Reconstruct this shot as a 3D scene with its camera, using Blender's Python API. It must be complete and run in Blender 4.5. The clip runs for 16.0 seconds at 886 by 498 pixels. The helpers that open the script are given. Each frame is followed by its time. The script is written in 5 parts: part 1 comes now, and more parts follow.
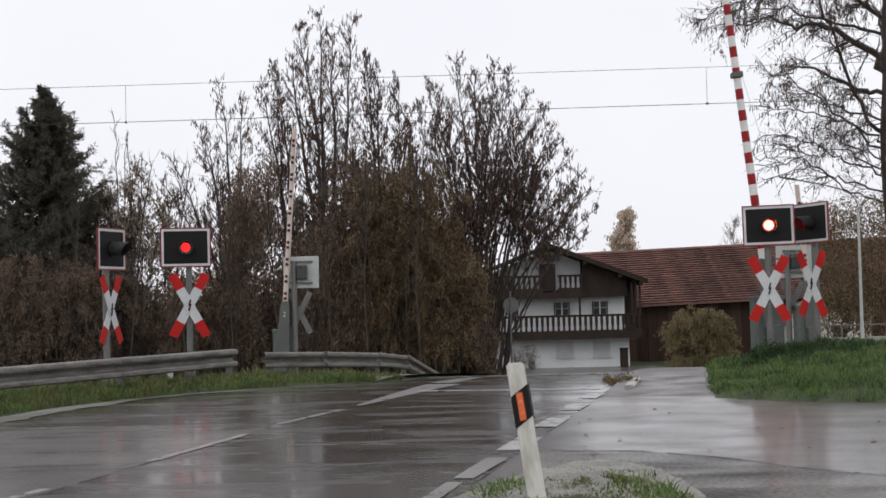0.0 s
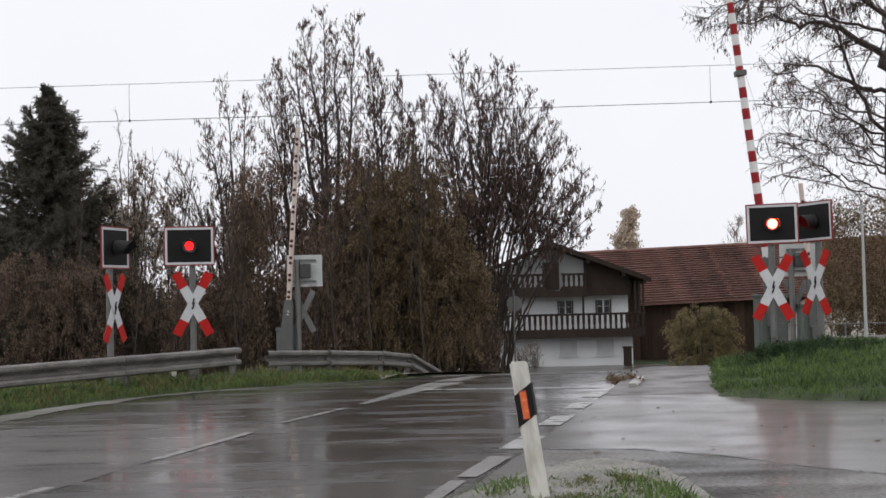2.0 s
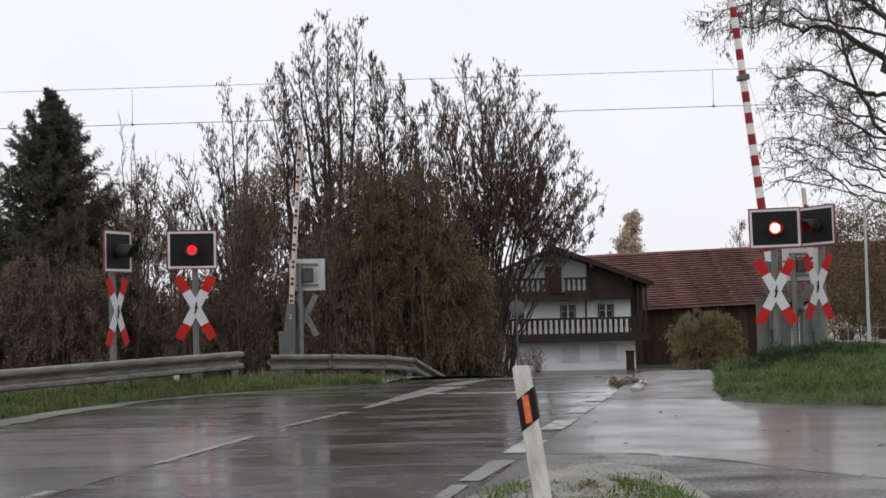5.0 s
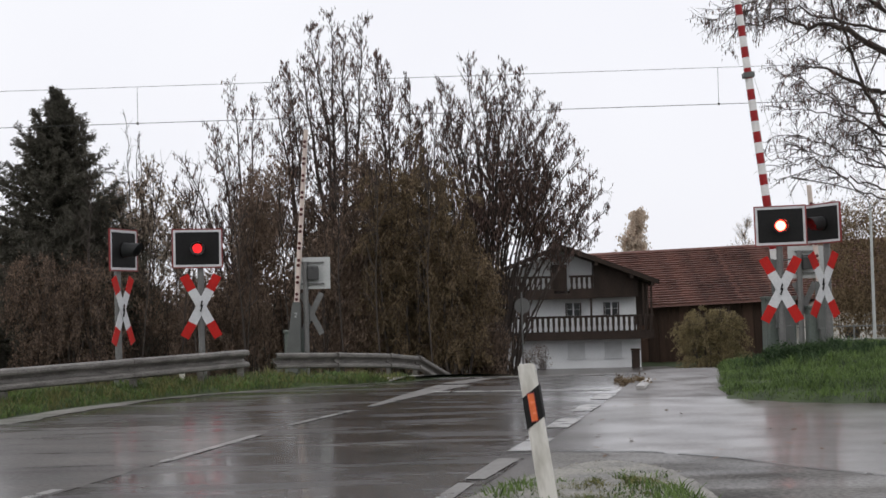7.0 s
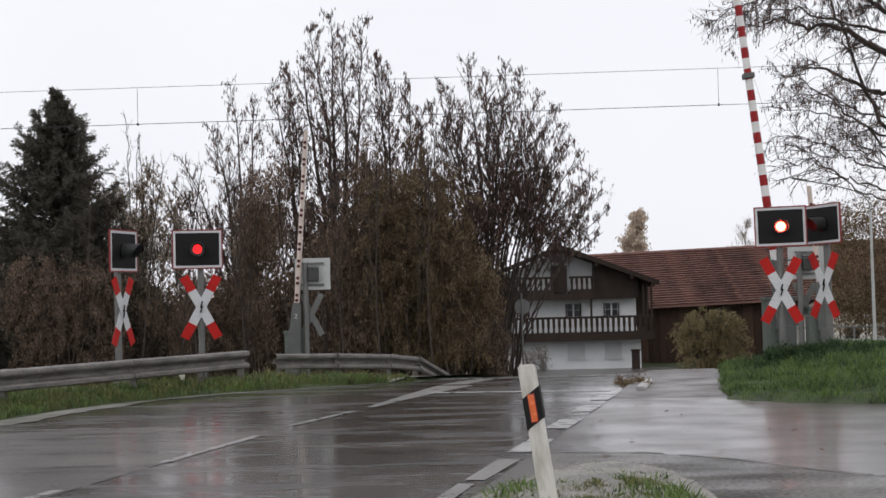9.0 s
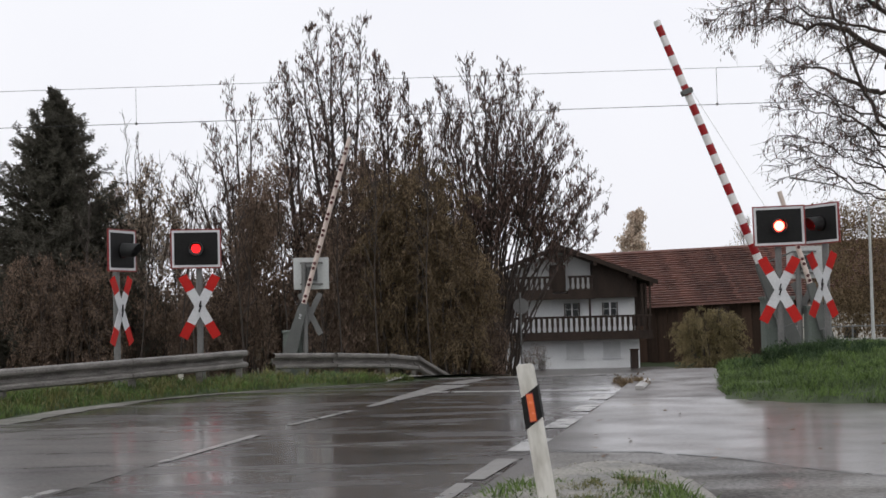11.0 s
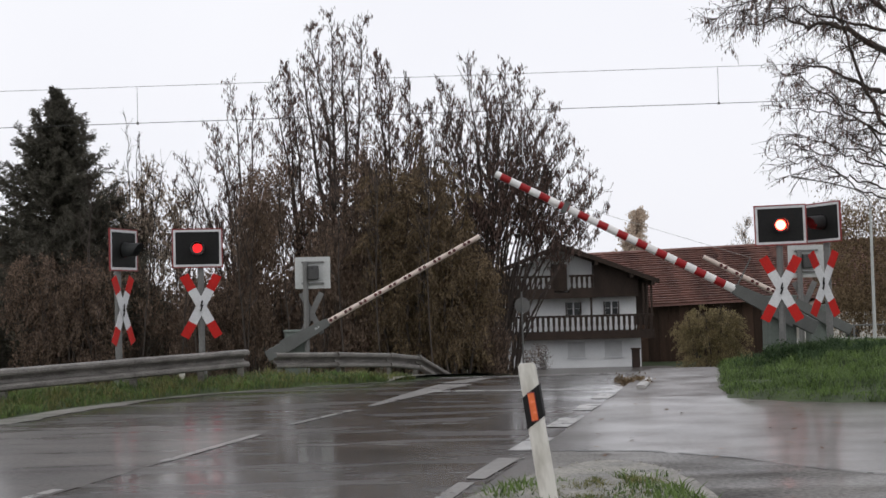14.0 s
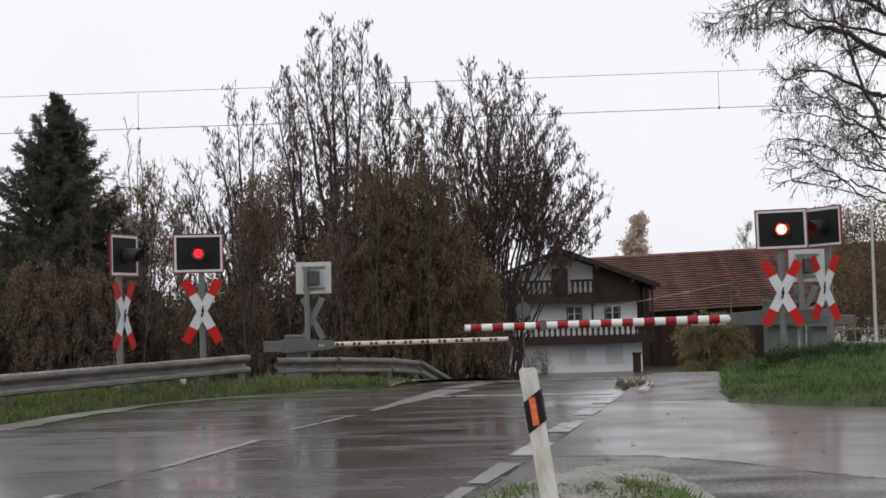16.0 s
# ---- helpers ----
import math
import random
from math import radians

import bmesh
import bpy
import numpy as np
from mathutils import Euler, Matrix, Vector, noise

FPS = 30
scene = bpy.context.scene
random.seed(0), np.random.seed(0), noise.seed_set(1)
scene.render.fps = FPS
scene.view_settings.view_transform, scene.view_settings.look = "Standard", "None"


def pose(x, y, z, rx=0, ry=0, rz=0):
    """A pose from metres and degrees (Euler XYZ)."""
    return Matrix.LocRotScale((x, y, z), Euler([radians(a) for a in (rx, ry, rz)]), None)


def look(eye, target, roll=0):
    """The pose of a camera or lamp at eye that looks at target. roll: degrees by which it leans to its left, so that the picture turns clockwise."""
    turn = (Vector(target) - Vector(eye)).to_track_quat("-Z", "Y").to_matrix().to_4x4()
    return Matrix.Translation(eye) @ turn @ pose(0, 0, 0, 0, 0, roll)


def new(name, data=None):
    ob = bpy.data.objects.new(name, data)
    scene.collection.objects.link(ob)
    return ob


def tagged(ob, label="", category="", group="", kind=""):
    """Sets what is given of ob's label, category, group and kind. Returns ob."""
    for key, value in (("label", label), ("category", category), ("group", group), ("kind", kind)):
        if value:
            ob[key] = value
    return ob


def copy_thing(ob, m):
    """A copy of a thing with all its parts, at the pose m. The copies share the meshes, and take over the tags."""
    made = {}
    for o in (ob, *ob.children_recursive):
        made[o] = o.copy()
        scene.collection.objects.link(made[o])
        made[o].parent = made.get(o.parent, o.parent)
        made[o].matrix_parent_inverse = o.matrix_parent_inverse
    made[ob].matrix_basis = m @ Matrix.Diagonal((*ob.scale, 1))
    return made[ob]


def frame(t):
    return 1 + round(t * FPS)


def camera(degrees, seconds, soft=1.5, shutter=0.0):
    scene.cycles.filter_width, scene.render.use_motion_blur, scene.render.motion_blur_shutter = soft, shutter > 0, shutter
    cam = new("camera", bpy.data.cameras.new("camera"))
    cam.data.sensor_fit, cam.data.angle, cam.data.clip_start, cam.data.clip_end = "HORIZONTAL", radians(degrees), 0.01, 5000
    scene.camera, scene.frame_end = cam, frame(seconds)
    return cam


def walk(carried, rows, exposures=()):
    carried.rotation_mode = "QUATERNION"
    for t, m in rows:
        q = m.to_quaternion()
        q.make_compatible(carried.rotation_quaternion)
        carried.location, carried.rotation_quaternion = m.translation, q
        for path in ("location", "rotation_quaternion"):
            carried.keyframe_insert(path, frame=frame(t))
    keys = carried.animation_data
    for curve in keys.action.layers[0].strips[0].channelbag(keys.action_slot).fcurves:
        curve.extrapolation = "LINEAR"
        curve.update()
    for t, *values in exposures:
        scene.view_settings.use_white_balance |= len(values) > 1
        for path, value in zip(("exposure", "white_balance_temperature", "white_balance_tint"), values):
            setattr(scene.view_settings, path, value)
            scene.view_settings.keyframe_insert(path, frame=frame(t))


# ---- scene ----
# Camera: held by hand at one spot, with small turns only.
EYE = Vector((0.0, 0.0, 1.40))
cam = camera(36.0, 16.0, soft=1.6)


def aim(left, up, lean):
    a, b = radians(left), radians(up)
    way = Vector((-math.sin(a) * math.cos(b), math.cos(a) * math.cos(b), math.sin(b)))
    return look(EYE, EYE + way * 10, lean)


AIM = [
    (0.0, -0.472, 2.067, -1.362), (0.5, -0.436, 2.047, -1.365), (1.0, -0.432, 2.035, -1.375),
    (1.5, -0.370, 2.004, -1.375), (2.0, -0.327, 2.010, -1.365), (2.5, -0.302, 2.059, -1.340),
    (3.0, -0.298, 2.162, -1.336), (3.5, -0.293, 2.311, -1.326), (4.0, -0.318, 2.291, -1.320),
    (6.5, -0.001, 2.057, -1.350), (7.0, 0.000, 2.112, -1.392), (7.5, 0.001, 2.178, -1.398),
    (8.0, 0.000, 2.187, -1.395), (8.5, 0.000, 2.183, -1.398), (9.0, 0.002, 2.146, -1.401),
    (11.5, -0.062, 2.110, -1.405), (12.0, -0.042, 2.079, -1.415), (12.5, -0.035, 2.041, -1.415),
    (13.0, -0.003, 2.043, -1.419), (13.5, -0.001, 2.077, -1.422), (14.0, 0.003, 2.093, -1.446),
    (14.5, 0.030, 2.137, -1.485), (15.0, 0.034, 2.199, -1.487), (15.5, 0.037, 2.240, -1.505),
    (16.0, 0.034, 2.298, -1.537),
]
walk(cam, [(t, aim(a, b, c)) for t, a, b, c in AIM], exposures=[(0.0, 0.0), (16.0, 0.0)])

# World: an even, rainy November sky, with a faint wide sun behind the clouds.
SUN_UP, SUN_AROUND = radians(38), radians(200)
world = bpy.data.worlds.new("overcast_sky")
scene.world = world
world.use_nodes = True
wn, wl = world.node_tree.nodes, world.node_tree.links
wn.clear()
w_out, w_bg = wn.new("ShaderNodeOutputWorld"), wn.new("ShaderNodeBackground")
w_sky, w_hsv, w_mix = wn.new("ShaderNodeTexSky"), wn.new("ShaderNodeHueSaturation"), wn.new("ShaderNodeMix")
w_noise, w_ramp, w_co = wn.new("ShaderNodeTexNoise"), wn.new("ShaderNodeValToRGB"), wn.new("ShaderNodeTexCoord")
w_sky.sky_type, w_sky.sun_disc, w_sky.sun_elevation, w_sky.sun_rotation = "NISHITA", False, SUN_UP, SUN_AROUND
w_sky.air_density, w_sky.dust_density = 1.0, 4.0
w_hsv.inputs["Saturation"].default_value = 0.25
w_noise.inputs["Scale"].default_value, w_noise.inputs["Detail"].default_value = 2.2, 4
w_ramp.color_ramp.elements[0].position, w_ramp.color_ramp.elements[0].color = 0.3, (9.6, 9.65, 10.3, 1)
w_ramp.color_ramp.elements[1].position, w_ramp.color_ramp.elements[1].color = 0.7, (10.4, 10.45, 10.9, 1)
w_mix.data_type = "RGBA"
w_mix.inputs[0].default_value = 0.9
wl.new(w_co.outputs["Generated"], w_noise.inputs["Vector"])
wl.new(w_noise.outputs["Fac"], w_ramp.inputs["Fac"])
wl.new(w_sky.outputs[0], w_hsv.inputs["Color"])
wl.new(w_hsv.outputs[0], w_mix.inputs[6])
wl.new(w_ramp.outputs[0], w_mix.inputs[7])
wl.new(w_mix.outputs[2], w_bg.inputs["Color"])
w_bg.inputs["Strength"].default_value = 0.1
wl.new(w_bg.outputs[0], w_out.inputs["Surface"])

sun_data = bpy.data.lights.new("sun", "SUN")
sun_data.energy, sun_data.angle, sun_data.color = 0.35, radians(25), (1.0, 0.97, 0.93)
sun = new("sun", sun_data)
sun.matrix_world = look((0, 0, 40), (0.45 * 30, 0.9 * 30, 40 - 24))


# ---- materials ----
def mat(name, dark, light, rough=(0.5, 0.7), scale=3.0, fine=40.0, bump=0.2, metal=0.0, coat=0.0, ramp=(0.3, 0.7), stretch=(1, 1, 1),
        island=0.0, per_object=0.0, glow=None):
    """Two scales of noise between two colours, with rough patches and fine relief. island: how much each loose piece varies."""
    m = bpy.data.materials.new(name)
    m.use_nodes = True
    n, l = m.node_tree.nodes, m.node_tree.links
    b = n["Principled BSDF"]
    co, mp = n.new("ShaderNodeTexCoord"), n.new("ShaderNodeMapping")
    mp.inputs["Scale"].default_value = stretch
    l.new(co.outputs["Object"], mp.inputs["Vector"])
    big, small = n.new("ShaderNodeTexNoise"), n.new("ShaderNodeTexNoise")
    big.inputs["Scale"].default_value, big.inputs["Detail"].default_value = scale, 5
    small.inputs["Scale"].default_value, small.inputs["Detail"].default_value = fine, 3
    for t in (big, small):
        l.new(mp.outputs[0], t.inputs["Vector"])
    mix = n.new("ShaderNodeMath")
    mix.operation = "MULTIPLY_ADD"
    mix.inputs[1].default_value = 0.45
    l.new(small.outputs["Fac"], mix.inputs[0])
    half = n.new("ShaderNodeMath")
    half.operation = "MULTIPLY"
    half.inputs[1].default_value = 0.55
    l.new(big.outputs["Fac"], half.inputs[0])
    l.new(half.outputs[0], mix.inputs[2])
    fac = mix.outputs[0]
    if island or per_object:
        src = n.new("ShaderNodeNewGeometry") if island else n.new("ShaderNodeObjectInfo")
        var = n.new("ShaderNodeMath")
        var.operation = "MULTIPLY_ADD"
        var.inputs[1].default_value = island or per_object
        l.new(src.outputs["Random Per Island" if island else "Random"], var.inputs[0])
        off = n.new("ShaderNodeMath")
        off.operation = "SUBTRACT"
        off.inputs[1].default_value = (island or per_object) / 2
        l.new(fac, off.inputs[0])
        l.new(off.outputs[0], var.inputs[2])
        fac = var.outputs[0]
    cr = n.new("ShaderNodeValToRGB")
    cr.color_ramp.elements[0].position, cr.color_ramp.elements[0].color = ramp[0], (*dark, 1)
    cr.color_ramp.elements[1].position, cr.color_ramp.elements[1].color = ramp[1], (*light, 1)
    l.new(fac, cr.inputs["Fac"])
    l.new(cr.outputs[0], b.inputs["Base Color"])
    rr = n.new("ShaderNodeMapRange")
    rr.inputs["From Min"].default_value, rr.inputs["From Max"].default_value = 0.3, 0.7
    rr.inputs["To Min"].default_value, rr.inputs["To Max"].default_value = rough
    l.new(big.outputs["Fac"], rr.inputs["Value"])
    l.new(rr.outputs[0], b.inputs["Roughness"])
    if bump:
        bp = n.new("ShaderNodeBump")
        bp.inputs["Strength"].default_value, bp.inputs["Distance"].default_value = bump, 0.01
        l.new(small.outputs["Fac"], bp.inputs["Height"])
        l.new(bp.outputs[0], b.inputs["Normal"])
    b.inputs["Metallic"].default_value, b.inputs["Coat Weight"].default_value = metal, coat
    b.inputs["Coat Roughness"].default_value = 0.12
    if glow:
        b.inputs["Emission Color"].default_value, b.inputs["Emission Strength"].default_value = (*glow[:3], 1), glow[3]
    return m


def dull(m, level):
    m.node_tree.nodes["Principled BSDF"].inputs["Specular IOR Level"].default_value = level
    return m


def thin(m, share=0.4):
    """Lets daylight through leaves: part of the light that meets one side leaves by the other."""
    n, l = m.node_tree.nodes, m.node_tree.links
    b = n["Principled BSDF"]
    tr, mx = n.new("ShaderNodeBsdfTranslucent"), n.new("ShaderNodeMixShader")
    l.new(b.inputs["Base Color"].links[0].from_socket, tr.inputs["Color"])
    mx.inputs["Fac"].default_value = share
    l.new(b.outputs[0], mx.inputs[1])
    l.new(tr.outputs[0], mx.inputs[2])
    l.new(mx.outputs[0], n["Material Output"].inputs["Surface"])
    return m


def wet_asphalt(name, dark, light, damp, gloss, water, grit=22.0, drawn=(0.35, 1.3, 1.0)):
    """Wet tarmac: stones and patches below, a film of water that is thicker in long shallow streaks."""
    m = mat(name, dark, light, rough=(0.3, 0.6), scale=0.7, fine=grit, bump=0.0, ramp=(0.38, 0.62))
    n, l = m.node_tree.nodes, m.node_tree.links
    b = n["Principled BSDF"]
    co, mp = n.new("ShaderNodeTexCoord"), n.new("ShaderNodeMapping")
    mp.inputs["Scale"].default_value = drawn
    mp.inputs["Rotation"].default_value = (0, 0, 0.12)
    l.new(co.outputs["Object"], mp.inputs["Vector"])
    film = n.new("ShaderNodeTexNoise")
    film.inputs["Scale"].default_value, film.inputs["Detail"].default_value = 1.5, 9
    l.new(mp.outputs[0], film.inputs["Vector"])
    rr = n.new("ShaderNodeMapRange")
    rr.inputs["From Min"].default_value, rr.inputs["From Max"].default_value = 0.34, 0.66
    rr.inputs["To Min"].default_value, rr.inputs["To Max"].default_value = gloss
    l.new(film.outputs["Fac"], rr.inputs["Value"])
    l.new(rr.outputs[0], b.inputs["Roughness"])
    stones = n.new("ShaderNodeTexNoise")
    stones.inputs["Scale"].default_value, stones.inputs["Detail"].default_value = 130.0, 2
    l.new(co.outputs["Object"], stones.inputs["Vector"])
    st = n.new("ShaderNodeMapRange")
    st.inputs["From Min"].default_value, st.inputs["From Max"].default_value = 0.4, 0.65
    st.inputs["To Min"].default_value, st.inputs["To Max"].default_value = damp
    l.new(film.outputs["Fac"], st.inputs["Value"])
    bp = n.new("ShaderNodeBump")
    bp.inputs["Distance"].default_value = 0.004
    l.new(st.outputs[0], bp.inputs["Strength"])
    l.new(stones.outputs["Fac"], bp.inputs["Height"])
    l.new(bp.outputs[0], b.inputs["Normal"])
    b.inputs["Specular IOR Level"].default_value = 0.2
    wt = n.new("ShaderNodeMapRange")
    wt.inputs["From Min"].default_value, wt.inputs["From Max"].default_value = 0.40, 0.60
    wt.inputs["To Min"].default_value, wt.inputs["To Max"].default_value = water
    l.new(film.outputs["Fac"], wt.inputs["Value"])
    l.new(wt.outputs[0], b.inputs["Coat Weight"])
    b.inputs["Coat Roughness"].default_value = 0.12
    b.inputs["Coat IOR"].default_value = 1.33
    return m


M_ROAD = wet_asphalt("wet_road_asphalt", (0.020, 0.016, 0.014), (0.068, 0.057, 0.050), (0.05, 0.35), (0.16, 0.34), (1.0, 0.3))
M_SIDE = wet_asphalt("wet_worn_asphalt", (0.060, 0.053, 0.049), (0.12, 0.108, 0.10), (0.15, 0.5), (0.28, 0.42), (0.46, 0.26), drawn=(0.7, 0.9, 1.0))
# M_LANE: the sky's reflection on the near lane, put into a paler base colour
M_LANE = wet_asphalt("sky_sheen_tarmac", (0.048, 0.042, 0.038), (0.165, 0.150, 0.140), (0.1, 0.6), (0.30, 0.52), (1.0, 0.35))
M_GUTTER = wet_asphalt("pale_wet_gutter", (0.13, 0.12, 0.112), (0.32, 0.30, 0.285), (0.2, 0.7), (0.28, 0.45), (0.8, 0.2))
M_FADED = mat("faded_road_paint", (0.060, 0.054, 0.050), (0.30, 0.285, 0.27), rough=(0.22, 0.4), scale=5, fine=45, ramp=(0.36, 0.64))
M_PATH = wet_asphalt("dull_path_asphalt", (0.060, 0.053, 0.049), (0.125, 0.112, 0.104), (0.2, 0.5), (0.40, 0.55), (0.22, 0.0), drawn=(1.0, 1.0, 1.0))
M_OLD = wet_asphalt("coarse_asphalt", (0.045, 0.041, 0.038), (0.21, 0.20, 0.185), (0.7, 1.0), (0.45, 0.7), (0.25, 0.0), 26.0)
M_LINE = mat("worn_road_paint", (0.09, 0.087, 0.083), (0.42, 0.41, 0.40), rough=(0.2, 0.45), scale=5, fine=45, ramp=(0.34, 0.58))
M_KERB = mat("wet_concrete_kerb", (0.20, 0.19, 0.18), (0.42, 0.41, 0.39), rough=(0.25, 0.5), scale=3, fine=50)
M_WEDGE = mat("pale_worn_tarmac", (0.10, 0.093, 0.086), (0.24, 0.225, 0.21), rough=(0.25, 0.45), scale=2, fine=25)
M_SOIL = mat("autumn_turf", (0.018, 0.028, 0.009), (0.050, 0.075, 0.020), rough=(0.7, 0.95), scale=1.5, fine=25, bump=0.6)
M_GRASS = thin(mat("wet_grass", (0.040, 0.068, 0.020), (0.150, 0.225, 0.060), rough=(0.4, 0.6), scale=1.6, fine=6, bump=0, island=0.35, ramp=(0.36, 0.64)))
M_DRYGRASS = thin(mat("sparse_grass", (0.075, 0.085, 0.022), (0.21, 0.20, 0.075), rough=(0.45, 0.65), scale=2.0, fine=12, bump=0, island=0.6))
M_GRAVEL = mat("pale_gravel", (0.06, 0.056, 0.045), (0.30, 0.285, 0.25), rough=(0.4, 0.7), scale=4, fine=28, bump=0.8, ramp=(0.38, 0.62))
M_ZINC = mat("weathered_zinc_steel", (0.07, 0.062, 0.055), (0.25, 0.235, 0.215), rough=(0.4, 0.65), scale=3, fine=22, metal=0.2, stretch=(1, 1, 4), ramp=(0.36, 0.64))
M_POLE = mat("grey_painted_steel", (0.095, 0.095, 0.092), (0.175, 0.172, 0.165), rough=(0.35, 0.55), scale=3, fine=30)
M_GREEN = mat("grey_green_cabinet_paint", (0.075, 0.092, 0.080), (0.14, 0.16, 0.143), rough=(0.35, 0.6), scale=3, fine=40, stretch=(1, 1, 0.4))
M_HOUSING = mat("dull_grey_housing", (0.065, 0.068, 0.064), (0.12, 0.124, 0.118), rough=(0.35, 0.6), scale=4, fine=40)
M_HOOD = mat("dark_grey_hood_paint", (0.034, 0.036, 0.037), (0.068, 0.071, 0.073), rough=(0.4, 0.6), scale=4, fine=40)
M_BLACK = dull(mat("matt_black_board", (0.008, 0.008, 0.008), (0.018, 0.017, 0.017), rough=(0.55, 0.75), scale=4, fine=30), 0.2)
M_WHITE = mat("white_reflective_sheet", (0.47, 0.475, 0.485), (0.66, 0.665, 0.675), rough=(0.3, 0.5), scale=3, fine=30, bump=0.05)
M_RED = dull(mat("red_reflective_sheet", (0.34, 0.010, 0.008), (0.54, 0.018, 0.013), rough=(0.4, 0.6), scale=3, fine=30, bump=0.05), 0.2)
M_DARKRED = mat("dark_red_rim", (0.16, 0.012, 0.012), (0.28, 0.025, 0.022), rough=(0.4, 0.6), scale=4, fine=30)
M_STUD = mat("dark_red_stud", (0.05, 0.006, 0.006), (0.10, 0.012, 0.010), rough=(0.25, 0.4), scale=8, fine=40)
M_BACK = mat("dull_aluminium_back", (0.36, 0.37, 0.36), (0.55, 0.56, 0.55), rough=(0.4, 0.6), scale=2, fine=25, metal=0.2)
M_LENS = mat("unlit_red_lens", (0.10, 0.006, 0.004), (0.20, 0.012, 0.008), rough=(0.1, 0.2), scale=20, fine=90, coat=0.5)
M_GLOW = mat("lit_red_lens", (0.4, 0.01, 0.01), (0.5, 0.02, 0.02), glow=(1.0, 0.010, 0.012, 3.0))
M_CORE = mat("lamp_core", (0.6, 0.2, 0.1), (0.7, 0.3, 0.2), glow=(1.0, 0.26, 0.17, 26.0))
def hot_core(m):
    """White-hot in the middle, red towards the rim."""
    n, l = m.node_tree.nodes, m.node_tree.links
    co, ln, ra = n.new("ShaderNodeTexCoord"), n.new("ShaderNodeVectorMath"), n.new("ShaderNodeValToRGB")
    ln.operation = "LENGTH"
    l.new(co.outputs["Object"], ln.inputs[0])
    sc = n.new("ShaderNodeMath")
    sc.operation = "MULTIPLY"
    sc.inputs[1].default_value = 8.2
    l.new(ln.outputs["Value"], sc.inputs[0])
    l.new(sc.outputs[0], ra.inputs["Fac"])
    ra.color_ramp.elements[0].position, ra.color_ramp.elements[0].color = 0.25, (1, 0.16, 0.09, 1)
    ra.color_ramp.elements[1].position, ra.color_ramp.elements[1].color = 0.78, (0.30, 0.004, 0.004, 1)
    l.new(ra.outputs[0], n["Principled BSDF"].inputs["Emission Color"])
    return m


hot_core(M_CORE)
M_FAINT = mat("faint_red_lens", (0.2, 0.01, 0.01), (0.3, 0.02, 0.02), glow=(1.0, 0.01, 0.012, 1.3))
M_BOOMWHITE = mat("boom_white_paint", (0.62, 0.61, 0.60), (0.82, 0.81, 0.79), rough=(0.3, 0.5), scale=4, fine=30, bump=0.05)
M_BOOMRED = dull(mat("boom_red_paint", (0.23, 0.010, 0.012), (0.34, 0.018, 0.02), rough=(0.3, 0.5), scale=4, fine=30, bump=0.05), 0.25)
M_CREAM = mat("aged_boom_paint", (0.50, 0.40, 0.35), (0.66, 0.56, 0.50), rough=(0.35, 0.55), scale=4, fine=30, bump=0.05)
M_REFL = mat("orange_reflector", (0.62, 0.11, 0.025), (0.80, 0.17, 0.04), rough=(0.15, 0.3), scale=30, fine=200, coat=0.5)
M_PLASTIC = mat("dirty_white_plastic", (0.26, 0.24, 0.19), (0.64, 0.62, 0.57), rough=(0.35, 0.55), scale=6, fine=14, ramp=(0.28, 0.5), bump=0.05, stretch=(1, 1, 0.3))
M_WALL = mat("white_render", (0.56, 0.57, 0.58), (0.74, 0.75, 0.76), rough=(0.7, 0.9), scale=0.6, fine=12, bump=0.15)
M_WOOD = dull(mat("dark_stained_timber", (0.018, 0.013, 0.011), (0.050, 0.036, 0.029), rough=(0.5, 0.75), scale=2, fine=20, stretch=(1, 1, 0.25)), 0.12)
M_BARNWOOD = dull(mat("brown_barn_boards", (0.028, 0.018, 0.013), (0.075, 0.046, 0.033), rough=(0.6, 0.85), scale=2, fine=15, stretch=(3, 1, 0.2), per_object=0.3), 0.12)
M_TILE = mat("red_clay_tiles", (0.080, 0.038, 0.031), (0.215, 0.105, 0.084), rough=(0.45, 0.7), scale=0.5, fine=5, bump=0.4, island=0.3)
M_GLASS = mat("dark_window_glass", (0.02, 0.022, 0.025), (0.05, 0.052, 0.056), rough=(0.05, 0.12), scale=1, fine=4, bump=0)
M_SHUTTER = mat("closed_roller_shutter", (0.42, 0.43, 0.44), (0.55, 0.56, 0.57), rough=(0.5, 0.7), scale=2, fine=30)
M_BARK = dull(mat("wet_dark_bark", (0.030, 0.024, 0.021), (0.082, 0.064, 0.055), rough=(0.55, 0.8), scale=3, fine=25, bump=0.5), 0.2)
M_LEAFBROWN = thin(dull(mat("withered_brown_leaves", (0.110, 0.079, 0.060), (0.275, 0.195, 0.146), rough=(0.5, 0.8), scale=0.8, fine=5, bump=0, island=0.4, ramp=(0.36, 0.66)), 0.2))
M_LEAFPOD = thin(dull(mat("dark_hanging_leaves", (0.080, 0.053, 0.046), (0.195, 0.130, 0.110), rough=(0.5, 0.8), scale=1, fine=8, bump=0, island=0.5), 0.2))
M_LEAFOLIVE = thin(dull(mat("fading_olive_leaves", (0.102, 0.072, 0.045), (0.27, 0.198, 0.118), rough=(0.45, 0.7), scale=0.7, fine=4, bump=0, island=0.45, ramp=(0.36, 0.66)), 0.2))
M_LEAFGOLD = thin(dull(mat("yellow_green_leaves", (0.150, 0.122, 0.062), (0.34, 0.275, 0.145), rough=(0.45, 0.7), scale=1, fine=6, bump=0, island=0.6), 0.2))
